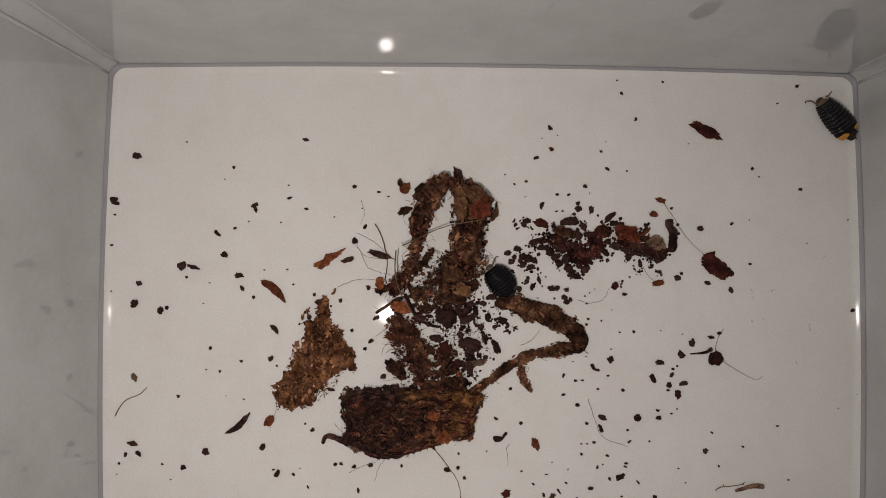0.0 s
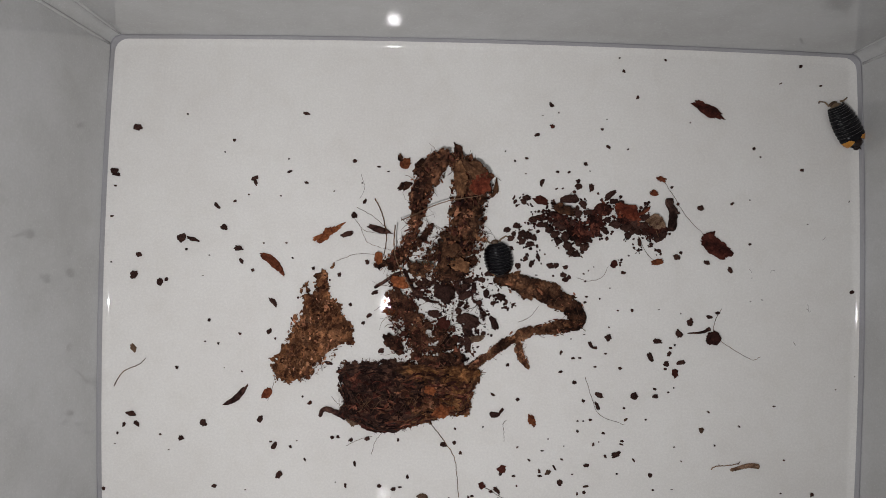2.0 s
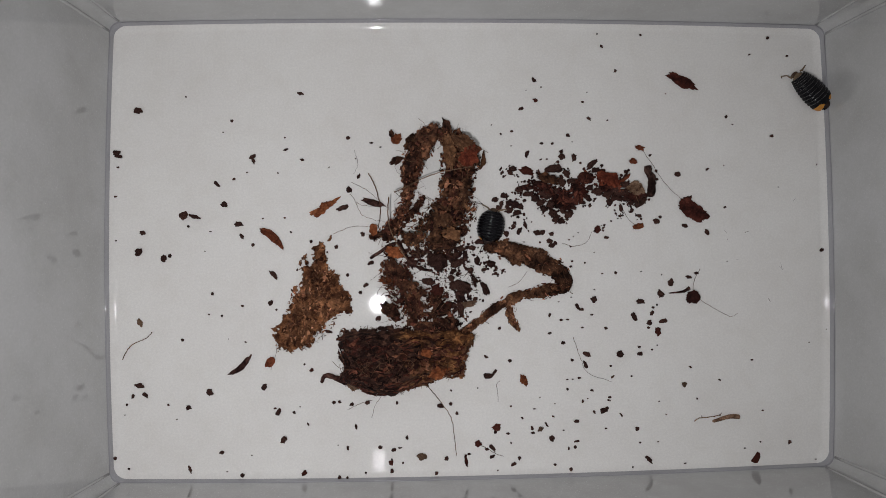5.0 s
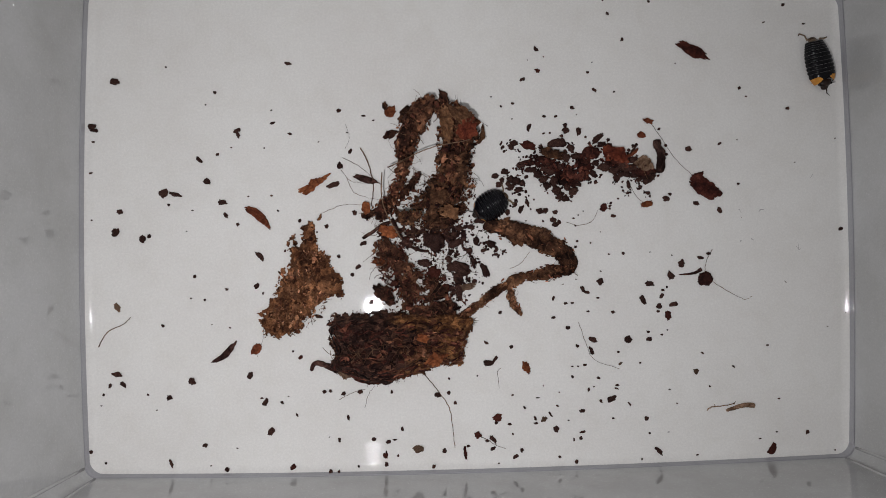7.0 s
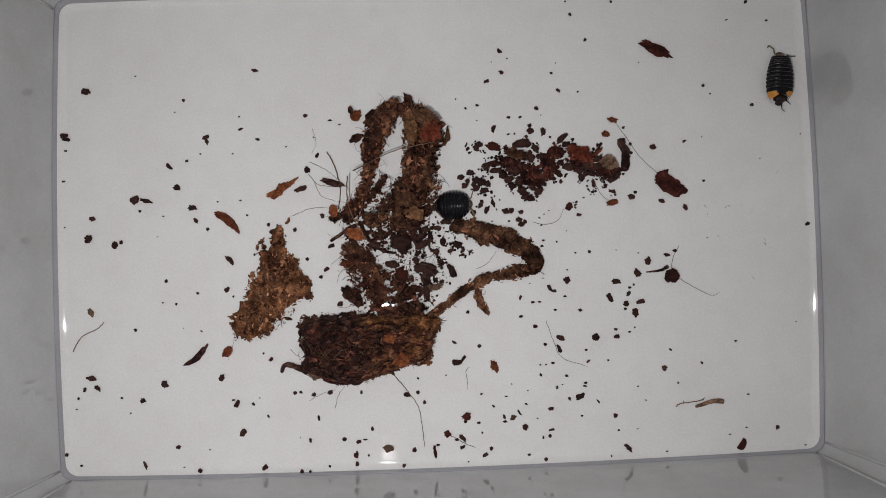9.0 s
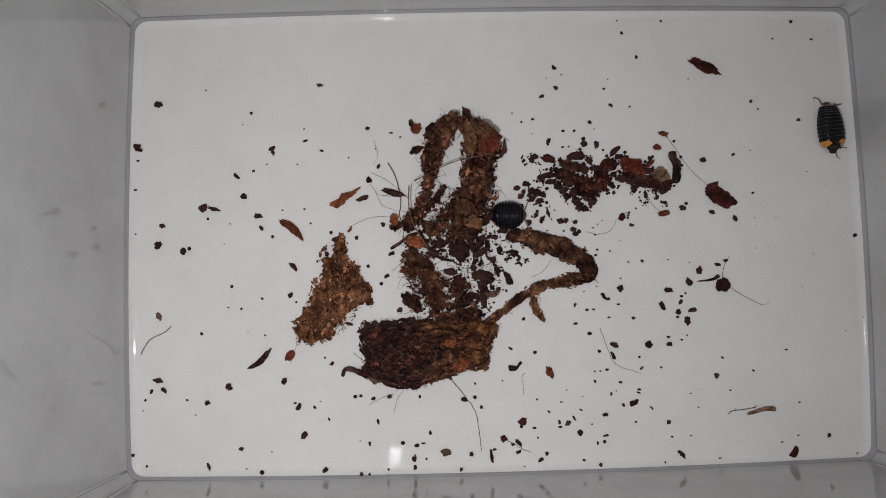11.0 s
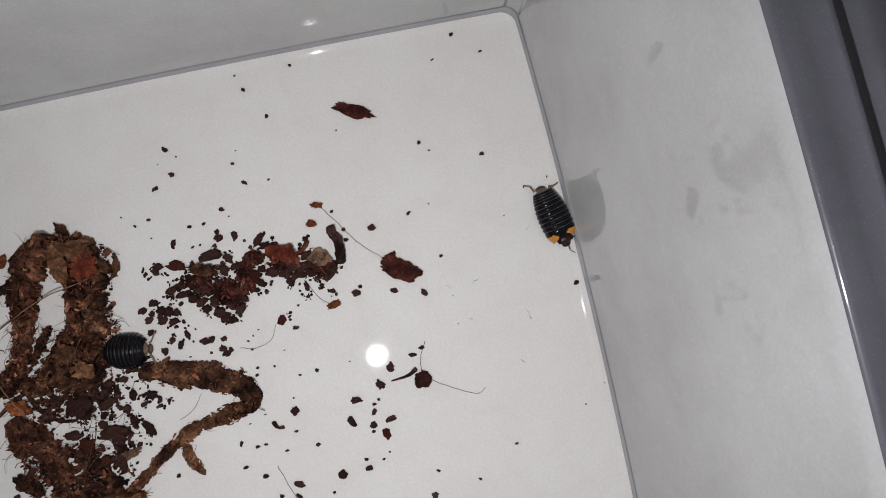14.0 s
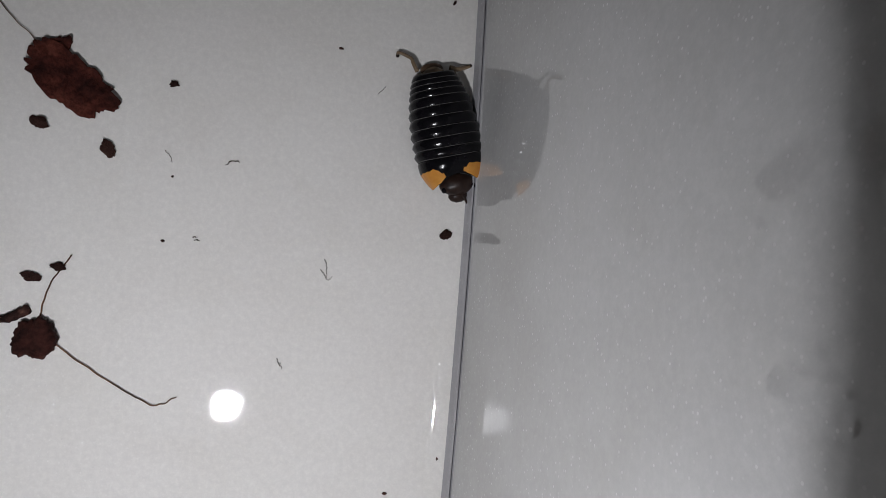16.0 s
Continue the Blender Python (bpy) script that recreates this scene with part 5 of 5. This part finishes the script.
clump(
    "litter_clump",
    "scattered heap of dark reddish leaf crumbs and soil",
    [
        ([(0.1500, 0.1050), (0.1560, 0.1066), (0.1615, 0.1055), (0.1665, 0.1015), (0.1712, 0.1015), (0.1735, 0.1080)], (0.0040, 0.0080, 0.0090, 0.0100, 0.0090, 0.0060), 0.0026, RED_CRUMB, RED_CRUMB, 40, 0.0024, 6, 0.005, False, -0.20),
        ([(0.1745, 0.1105), (0.1800, 0.1085), (0.1860, 0.1070), (0.1915, 0.1030), (0.1985, 0.1028)], (0.0050, 0.0080, 0.0080, 0.0060, 0.0030), 0.0024, RED_CRUMB, RED_CRUMB, 30, 0.0022, 6, 0.005, False, -0.08),
    ],
    53,
)
clump(
    "bark_strip",
    "hooked strip of tan-brown rotten bark bent back on itself",
    [
        ([(0.1385, 0.0838), (0.1460, 0.0822), (0.1545, 0.0798), (0.1630, 0.0760), (0.1672, 0.0705), (0.1660, 0.0675)], (0.0045, 0.0080, 0.0085, 0.0085, 0.0065, 0.0050), 0.0034, TAN_FIBRE, TAN_FIBRE, 34, 0.0022, 20, 0.005, True, 0.92),
        ([(0.1685, 0.0680), (0.1600, 0.0668), (0.1500, 0.0655), (0.1400, 0.0600), (0.1330, 0.0548), (0.1262, 0.0505)], (0.0036, 0.0056, 0.0044, 0.0040, 0.0034, 0.0030), 0.0026, TAN_FIBRE, BROWN_FIBRE, 50, 0.0022, 24, 0.005, True, 0.62),
        ([(0.1470, 0.0640), (0.1462, 0.0580), (0.1490, 0.0525)], (0.0030, 0.0034, 0.0026), 0.0016, TAN_FIBRE, PALE_BARK, 30, 0.0016, 14, 0.003, False, 0.6),
    ],
    41,
    "bark",
)


def bark_lump():
    top = thing("bark_lump", "rounded lump of dark fibrous bark, tan-orange at one end", "bark", (0.1050, 0.0415, 0))
    rx, hz = 0.0244, 0.0112
    outline = [(-0.0239, 0.0085), (-0.0225, 0.0023), (-0.0217, -0.0026), (-0.0233, -0.0070), (-0.0168, -0.0098), (-0.0126, -0.0122), (-0.0052, -0.0130), (0.0025, -0.0110), (0.0094, -0.0085), (0.0162, -0.0067), (0.0225, -0.0057), (0.0246, 0.0004), (0.0260, 0.0052), (0.0286, 0.0091), (0.0204, 0.0116), (0.0126, 0.0117), (0.0047, 0.0119), (-0.0050, 0.0124), (-0.0147, 0.0122), (-0.0208, 0.0112)]

    def cover(x, y):
        return outline_depth(x, y, outline) + 0.0011 * crumple(x, y, 230.0, 71) + 0.0010 * crumple(x, y, 800.0, 72)

    def rise(x, y):
        d = 1 - (1 - np.clip((outline_depth(x, y, outline) + 0.0008) / 0.0105, 0.03, 1)) ** 2.4
        body = hz * d * (0.90 + 0.16 * crumple(x, y, 90.0, 73))
        shreds = 0.0012 * crumple(x, y, 90.0, 74, 3, 4.2) + 0.0007 * crumple(x, y, 330.0, 75, 3, 2.4) + 0.0003 * crumple(x, y, 1300.0, 76, 2)
        return body + shreds * np.clip(d * 1.4, 0.3, 1)

    heap("bark_body", LUMP_BARK, top, (-0.031, 0.027, -0.018, 0.013), cover, rise, 77, 0.00032)

    def spot(x, y):
        return Vector((x, y, max(0.0002, float(rise(np.array([x]), np.array([y]))[0]))))

    rng = random.Random(77)
    for mat, count, size in ((LUMP_SCRAP, 170, 0.0034), (TAN_SCRAP, 150, 0.0032), (BROWN_SCRAP, 130, 0.0032), (SOIL_SCRAP, 150, 0.0028)):
        bm = bmesh.new()
        for _ in range(count):
            px, py = rng.uniform(-0.026, 0.023), rng.uniform(-0.014, 0.009)
            if mat is TAN_SCRAP:
                px, py = rng.gauss(0.013, 0.008), rng.gauss(-0.002, 0.006)
            if mat is SOIL_SCRAP:
                px, py = rng.gauss(-0.012, 0.009), rng.gauss(-0.002, 0.006)
            if outline_depth(np.array([px]), np.array([py]), outline)[0] < 0.0002:
                continue
            base = spot(px, py)
            tip = (spot(px + 0.0008, py) - spot(px - 0.0008, py)).normalized()
            rise_way = (spot(px, py + 0.0008) - spot(px, py - 0.0008)).normalized()
            normal = tip.cross(rise_way).normalized()
            lie = (Vector((1, rng.gauss(0, 0.55), rng.gauss(0, 0.2))))
            lie = (lie - normal * lie.dot(normal)).normalized()
            side = normal.cross(lie)
            l, w = size * rng.uniform(0.35, 1.4), 0.00036 * rng.uniform(0.4, 2.4)
            bow, lift = rng.gauss(0, 0.0007), rng.uniform(0.0, 0.0006)
            rws = []
            for t in range(6):
                v = t / 5 - 0.5
                p = base + lie * l * v + side * bow * (4 * v * v) + normal * (0.0001 + lift * (v + 0.5) ** 2)
                ww = w * (0.35 + 0.65 * math.sin(math.pi * (t + 0.5) / 6)) * rng.uniform(0.6, 1.3)
                rws.append([p - side * ww, p + normal * 0.00022, p + side * ww, p - normal * 0.00022])
            q = fill(bm, rws, closed=True)
            bm.faces.new(q[0])
            bm.faces.new(q[-1])
        for v in bm.verts:
            v.co.z = max(v.co.z, 0.0001)
        bmesh.ops.recalc_face_normals(bm, faces=bm.faces[:])
        tagged(part("bark_shred", bm, mat, top, smooth=False), kind="stuff")
    bm = bmesh.new()
    for _ in range(120):
        k = rng.randrange(len(outline))
        (ax, ay), (bx, by), u = outline[k], outline[(k + 1) % len(outline)], rng.random()
        s = Vector((ax + (bx - ax) * u, ay + (by - ay) * u, rng.uniform(0.0003, 0.002))) * 0.97
        a = math.atan2(s.y, s.x)
        l = rng.uniform(0.0006, 0.0022)
        b = a + rng.gauss(0, 0.7)
        line = [s + Vector((math.cos(b) * l * t / 3, math.sin(b) * l * t / 3, -s.z * 0.2 * t / 3)) for t in range(4)]
        tube(bm, line, 0.00010, 0.00004, sides=4)
    hairs(bm, [(-rx * 0.9, 0), (rx * 0.9, 0)], (0.012, 0.017, 0.012), hz * 1.0, 90, 0.006, rng)
    tagged(part("fibre_tangle", bm, THREAD, top), kind="stuff")
    # a curled tail of bark at one end
    bm = bmesh.new()
    pts = smooth_line([(-0.0205, -0.0078), (-0.0250, -0.0060), (-0.0285, -0.0052), (-0.0300, -0.0078)], 20)
    for p in pts:
        p.z = 0.0011
    tube(bm, pts, 0.0013, 0.0006, sides=8)
    for v in bm.verts:
        v.co += Vector((1, 1, 0)) * 0.0003 * rugged(v.co, 900.0, 4)
        v.co.z = max(0.0001, v.co.z)
    part("curled_tail", bm, SOIL, top)


bark_lump()


# ---- pill woodlice ----
def woodlouse(name, label, length, width, height, plates, curl, margin):
    """Head towards +x, lying on z = 0. curl: how far the ends bend down."""
    top = thing(name, label, "woodlouse")

    def body(s):
        # s from 0 (tail) to 1 (head): centre x, half width, height of the back
        x = length * (s - 0.5)
        if curl < 0.5:
            # narrow towards the tail, widest near the head
            w = width / 2 * (0.46 + 0.54 * math.sin(math.pi / 2 * min(1.0, max(0.0, s) / 0.58)) ** 0.6 - 0.42 * max(0.0, (s - 0.66) / 0.34) ** 2)
            z = height * (0.98 - 0.34 * max(0.0, 1 - s / 0.45) ** 2 - 0.30 * max(0.0, (s - 0.70) / 0.30) ** 2)
            return x, w, z
        w = width / 2 * (1 - abs(2 * s - 0.98) ** (3.4 - 0.8 * curl)) ** 0.5 if 0 < s < 1 else 0.0
        w = max(w, width * (0.20 + 0.05 * curl))
        z = height * (1 - curl * 0.30 * abs(2 * s - 1) ** 2.2 - 0.16 * abs(2 * s - 1) ** 3)
        return x, w, z

    def arc(s, grow=1.0, back=0.0, lift=0.0, n=28):
        x, w, z = body(s)
        row = []
        for i in range(n + 1):
            a = math.pi * i / n
            c, d = math.cos(a), math.sin(a)
            flare = 1 + 0.05 * abs(c) ** 6
            row.append(Vector((x - back * abs(c) ** 2.5, -c * w * grow * flare, 0.0009 + lift * d + (z * grow - 0.0009) * max(d, 0) ** 0.72)))
        return row

    for k in range(plates):
        sides = 0.0
        s0, s1 = 0.045 + 0.86 * k / (plates + 0.3), 0.045 + 0.86 * (k + 1 + (0.3 if k == plates - 1 else 0)) / (plates + 0.3)
        if curl < 0.5:
            cuts = (0.060, 0.105, 0.150, 0.195, 0.250, 0.325, 0.405, 0.490, 0.570, 0.650, 0.725, 0.830)
            s0, s1 = cuts[k], cuts[k + 1]
            sides = length * 0.10 if k == plates - 1 else 0.0
        sl = length * 0.018
        rows = []
        for t in (0.0, 0.12, 0.4, 0.7, 1.0, 1.25):
            g = {0.0: 1.025, 0.12: 1.05, 0.4: 1.06, 0.7: 1.04, 1.0: 1.0, 1.25: 0.955}[t]
            row = arc(s0 + (s1 - s0) * t, g, sl * (1 - t * 0.6))
            for p in row:
                p.x += sides * min(t, 1.0) ** 1.2 * min(1.0, abs(p.y) / (width / 2)) ** 1.6
                p.y *= 1 - (0.12 * min(t, 1.0) ** 2 if sides else 0.0)
                p.y *= 1 + 0.04 * math.sin(math.pi * min(max(t + 0.1, 0), 1)) * (abs(p.y) / (width / 2)) ** 3
            rows.append(row)
        bm = bmesh.new()
        fill(bm, rows)
        inner = [[p + Vector((0, 0, -0.00025)) for p in rows[0]], rows[0]]
        fill(bm, inner)
        bmesh.ops.remove_doubles(bm, verts=bm.verts[:], dist=1e-6)
        bmesh.ops.recalc_face_normals(bm, faces=bm.faces[:])
        ob = part("shell_plate", bm, SHELL_BLACK, top)
        # the paler hind margin of the plate
        edge = rows[0]
        bm = bmesh.new()
        lo = [p + Vector((-0.00006, 0, -0.00005)) for p in edge]
        mid = [p + Vector((-0.00003, 0, 0.00005)) for p in edge]
        hi = [p + Vector((0.00005, 0, 0.00006)) for p in edge]
        fill(bm, [lo, mid, hi])
        part("pale_margin", bm, margin, ob, "thin pale hind margin")
        if k == plates - 1:
            first = rows
    # orange side patches on the foremost plate
    def on_plate(i, t):
        # i: 0 to 28 across the plate; t: 0 (hind edge) to 1.25 (front edge)
        marks = (0.0, 0.12, 0.4, 0.7, 1.0, 1.25)
        k = max(j for j in range(5) if marks[j] <= t)
        v = (t - marks[k]) / (marks[k + 1] - marks[k])
        j = min(int(i), 27)
        h = i - j
        low = first[k][j].lerp(first[k][j + 1], h)
        high = first[k + 1][j].lerp(first[k + 1][j + 1], h)
        p = low.lerp(high, v)
        out = Vector((0.15, p.y * 1.2, max(0.0, p.z - 0.0008))).normalized()
        return p + out * 0.00009

    wide = (12.0, 9.0) if curl < 0.5 else (4.0, 4.0)
    for sgn, reach in ((-1, wide[1]), (1, wide[0])):
        bm = bmesh.new()
        rws = []
        for k in range(15):
            q = k / 14
            i = reach * q
            hind = (0.42 if curl < 0.5 else 0.52) + 0.22 * q**3 + 0.10 * noise.noise(Vector((q * 5, sgn * 3, 1.0)))
            fore = 1.20 - 0.10 * q**4 + 0.04 * noise.noise(Vector((q * 5, sgn * 3, 5.0)))
            if q > 0.9:
                hind, fore = 0.80, 1.08
            rws.append([on_plate(i if sgn < 0 else 28 - i, hind + (fore - hind) * j / 6) for j in range(7)])
        fill(bm, rws)
        bmesh.ops.recalc_face_normals(bm, faces=bm.faces[:])
        part("orange_patch", bm, SHELL_ORANGE, top, "bright orange side patch")
    # front edge, head, eyes, jaws
    xh, wh, zh = body(0.935)
    bm = bmesh.new()
    bmesh.ops.create_icosphere(bm, subdivisions=3, radius=1)
    for v in bm.verts:
        d = v.co.copy()
        v.co = Vector((xh + d.x * length * 0.085 - length * 0.01, d.y * wh * (0.80 if curl < 0.5 else 1.0), zh * 0.46 + d.z * zh * 0.42))
        v.co += d * 0.00022 * rugged(d, 2.2, 4) + d * 0.00008 * rugged(d, 8.0, 6)
    head = part("head", bm, SHELL_BROWN, top, "dark brown head")
    for sgn in (-1, 1):
        bm = bmesh.new()
        bmesh.ops.create_icosphere(bm, subdivisions=2, radius=1)
        for v in bm.verts:
            v.co = Vector((xh + length * 0.022 + v.co.x * 0.00045, sgn * wh * 0.66 + v.co.y * 0.0004, zh * 0.60 + v.co.z * 0.0004))
        part("eye", bm, SHELL_BLACK, head)
    bm = bmesh.new()
    bmesh.ops.create_icosphere(bm, subdivisions=2, radius=1)
    for v in bm.verts:
        v.co = Vector((xh + length * 0.072 + v.co.x * 0.0010, v.co.y * wh * 0.46, zh * 0.26 + v.co.z * 0.0010))
    part("mouthparts", bm, SHELL_BROWN, head)
    # antennae
    feelers = []
    for sgn in (-1, 1):
        ob = new("antenna")
        bm = bmesh.new()
        pts = [Vector(p) for p in ((0, 0, 0), (0.0010, sgn * 0.0004, 0.0002), (0.0018, sgn * 0.0011, 0.0), (0.0032, sgn * 0.0015, -0.0006), (0.0042, sgn * 0.0013, -0.0010))]
        if curl < 0.5:
            pts = [Vector(p) for p in (((0, 0, 0), (0.0008, 0.0001, 0.0002), (0.0022, 0.0003, 0.0), (0.0026, 0.0004, -0.0002), (0.0036, 0.0019, -0.0008)) if sgn < 0 else ((-0.0006, 0, 0), (-0.0004, 0.0007, 0.0004), (-0.0002, 0.0013, 0.0004), (0.0, 0.0018, 0.0002), (0.0002, 0.0025, 0.0)))]
        tube(bm, pts, 0.00020, 0.00010, sides=6)
        ob = part("antenna", bm, SHELL_BROWN, top, "thin dark jointed antenna")
        ob.matrix_basis = pose(xh + length * 0.05, (0.0003 if sgn < 0 else wh * 0.55) if curl < 0.5 else sgn * wh * 0.45, zh * 0.42)
        feelers.append(ob)
    # tail plate and the two tan tail limbs
    xt, wt, zt = body(0.03)
    bm = bmesh.new()
    rows = []
    for t in range(6):
        u = t / 5
        rows.append([Vector((xt - length * 0.092 * u * (1 - 0.5 * (j / 6 - 1) ** 2) + 0.0008, wt * 1.06 * (j / 6 - 1) * (1 - 0.30 * u * u), 0.0008 + zt * (0.62 - 0.34 * u) * (1 - 0.75 * (j / 6 - 1) ** 2))) for j in range(13)])
    fill(bm, rows)
    bmesh.ops.recalc_face_normals(bm, faces=bm.faces[:])
    part("tail_plate", bm, SHELL_TAN, top, "tan tail plate")
    bm = bmesh.new()
    bmesh.ops.create_icosphere(bm, subdivisions=3, radius=1)
    for v in bm.verts:
        d = v.co.copy()
        v.co = Vector((xt - length * 0.045 + d.x * 0.0009, d.y * wt * 0.66, zt * 0.20 + d.z * zt * 0.16)) + d * 0.00008 * rugged(d, 3.0, 2)
    part("tail_tip", bm, SHELL_TAIL, top, "brown rounded tail tip")
    for sgn in (-1, 1):
        bm = bmesh.new()
        pts = [Vector((xt - length * 0.035, sgn * wt * 0.75, 0.0011)), Vector((xt - length * 0.085, sgn * wt * 1.05, 0.0009)), Vector((xt - length * 0.120, sgn * wt * 1.55, 0.0007)), Vector((xt - length * 0.145, sgn * (wt * 1.95), 0.0005)), Vector((xt - length * (0.15 - 0.03 * sgn), sgn * wt * 2.25, 0.0004))]
        if curl < 0.5:
            spots = ((-0.0004, 0.0024, 0.0014), (-0.0001, 0.0034, 0.0013), (-0.0002, 0.0046, 0.0010), (-0.0004, 0.0056, 0.0008)) if sgn > 0 else ((-0.0006, -0.0022, 0.0014), (-0.0020, -0.0025, 0.0012), (-0.0027, -0.0026, 0.0010), (-0.0036, -0.0037, 0.0008), (-0.0039, -0.0042, 0.0006), (-0.0035, -0.0043, 0.0004))
            pts = [Vector((x + xt, y, z)) for x, y, z in spots]
        tube(bm, smooth_line(pts, 16), 0.00040 if sgn > 0 else 0.00030, 0.00022 if sgn > 0 else 0.00018, sides=7)
        limb = part("tail_limb", bm, SHELL_TAN, top, "tan tail limb with a dark tip")
        bm = bmesh.new()
        bmesh.ops.create_icosphere(bm, subdivisions=2, radius=0.00026)
        for v in bm.verts:
            v.co = v.co + pts[-1]
        part("limb_tip", bm, SHELL_BROWN, limb, "dark brown tip")
    # legs under the edge
    for k in range(7):
        s = 0.30 + 0.58 * k / 6
        x, w, z = body(s)
        for sgn in (-1, 1):
            bm = bmesh.new()
            tube(bm, [Vector((x, sgn * w * 0.55, 0.0012)), Vector((x - 0.0001, sgn * w * 0.86, 0.0010)), Vector((x - 0.0003, sgn * w * 1.08, 0.00015))], 0.00022, 0.00010, sides=5)
            part("leg", bm, SHELL_TAN, top)
    return top, feelers


runner, runner_feelers = woodlouse("woodlouse", "glossy black pill woodlouse with orange patches walking along the tub's wall", 0.0178, 0.0085, 0.0050, 11, 0.0, SHELL_MARGIN)
digger, digger_feelers = woodlouse("woodlouse", "glossy black hunched pill woodlouse turning beside the litter clump", 0.0127, 0.0091, 0.0060, 9, 0.9, SHELL_DIM)


# ---- the phone's torch, carried above the tub ----
def phone_torch():
    top = thing("phone_torch", "small round white phone torch held over the tub, lit", "torch")

    def turned(profile, sides):
        return [[(r * math.cos(2 * math.pi * i / sides), r * math.sin(2 * math.pi * i / sides), z) for i in range(sides)] for r, z in profile]

    # a small, nearly flat lens
    bm = bmesh.new()
    made = fill(bm, turned([(0.0032, 0.0006), (0.0032, 0.0), (0.0030, -0.0003), (0.0020, -0.0005), (0.0002, -0.0006)], 24), closed=True)
    bm.faces.new(made[-1])
    bmesh.ops.recalc_face_normals(bm, faces=bm.faces[:])
    part("glowing_lens", bm, torch_light(), top, "glowing white round lens")
    # a short ring and a square dark hood, added unseen to shape the beam
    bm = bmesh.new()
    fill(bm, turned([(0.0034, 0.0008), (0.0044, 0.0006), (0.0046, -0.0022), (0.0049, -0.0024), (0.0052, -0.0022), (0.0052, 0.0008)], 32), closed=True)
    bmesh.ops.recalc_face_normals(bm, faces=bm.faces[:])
    part("lens_ring", bm, dark_plastic(), top, "dark ring round the lens, added to narrow the beam")
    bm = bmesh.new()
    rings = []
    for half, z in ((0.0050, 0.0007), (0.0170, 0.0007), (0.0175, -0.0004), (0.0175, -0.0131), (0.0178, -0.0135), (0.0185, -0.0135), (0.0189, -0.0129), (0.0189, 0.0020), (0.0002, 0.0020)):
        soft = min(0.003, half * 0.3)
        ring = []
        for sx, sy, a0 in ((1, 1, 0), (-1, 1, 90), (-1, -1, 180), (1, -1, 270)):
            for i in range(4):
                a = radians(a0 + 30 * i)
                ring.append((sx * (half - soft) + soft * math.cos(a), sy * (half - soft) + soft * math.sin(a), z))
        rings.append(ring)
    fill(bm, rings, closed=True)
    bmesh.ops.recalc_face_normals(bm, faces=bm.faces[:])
    part("bezel", bm, dark_plastic(), top, "dark square hood, added to cut the torch's beam")
    return top


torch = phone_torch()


def motions():
    # seconds, place on the base, heading in degrees
    steps = [(0.0, 0.2628, 0.1521, -49), (0.5, 0.2631, 0.1500, -60), (1.0, 0.2634, 0.1477, -66), (1.5, 0.2644, 0.1453, -66), (2.0, 0.2650, 0.1427, -61), (2.5, 0.2663, 0.1423, -56), (3.0, 0.2657, 0.1419, -49), (3.5, 0.2662, 0.1419, -46), (4.0, 0.2664, 0.1433, -43), (6.5, 0.2618, 0.1433, -65), (7.0, 0.2611, 0.1424, -77), (7.5, 0.2606, 0.1423, -88)]
    steps += [(8.0, 0.2598, 0.1407, -92), (8.5, 0.2596, 0.1386, -93), (9.0, 0.2598, 0.1352, -94), (9.5, 0.2584, 0.1317, -93), (12.0, 0.2637, 0.1153, -74), (12.5, 0.2647, 0.1113, -68), (13.0, 0.2650, 0.1090, -74), (13.5, 0.2659, 0.1054, -78), (14.0, 0.2662, 0.1025, -78), (14.5, 0.2661, 0.1002, -79), (15.0, 0.2666, 0.0985, -76), (15.5, 0.2666, 0.0971, -76), (16.0, 0.2671, 0.0958, -74)]
    walk(runner, [(t, pose(x, y, 0.0001, 0, 0, a)) for t, x, y, a in steps])
    turns = [(0.0, 0.1386, 0.0917, -50), (0.5, 0.1387, 0.0907, -62), (1.0, 0.1384, 0.0905, -69), (1.5, 0.1381, 0.0909, -76), (2.0, 0.1382, 0.0910, -77), (2.5, 0.1383, 0.0906, -80), (3.0, 0.1383, 0.0906, -84), (3.5, 0.1383, 0.0903, -90), (4.0, 0.1389, 0.0909, -95), (6.5, 0.1393, 0.0915, -130), (7.0, 0.1391, 0.0912, -149), (7.5, 0.1386, 0.0918, -162)]
    turns += [(8.0, 0.1381, 0.0920, -171), (8.5, 0.1381, 0.0920, -175), (9.0, 0.1377, 0.0917, -177), (9.5, 0.1377, 0.0917, -178), (12.0, 0.1366, 0.0916, -181), (12.5, 0.1370, 0.0913, -182), (13.0, 0.1362, 0.0911, -185), (13.5, 0.1357, 0.0912, -187), (14.0, 0.1349, 0.0915, -188), (16.0, 0.1340, 0.0916, -190)]
    walk(digger, [(t, pose(x, y, 0.0001, 0, 0, a)) for t, x, y, a in turns])
    # feelers grope to and fro
    for k, ob in enumerate(runner_feelers + digger_feelers):
        m = ob.matrix_basis.copy()
        rows = []
        for i in range(33):
            t = i * 0.5
            rows.append((t, m @ pose(0, 0, 0, 0, 10 * math.sin(2.1 * t + k), 16 * math.sin(1.7 * t + 2.3 * k))))
        walk(ob, rows)
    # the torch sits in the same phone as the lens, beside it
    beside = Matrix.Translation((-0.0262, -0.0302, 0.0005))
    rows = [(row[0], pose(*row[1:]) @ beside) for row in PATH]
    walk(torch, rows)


motions()
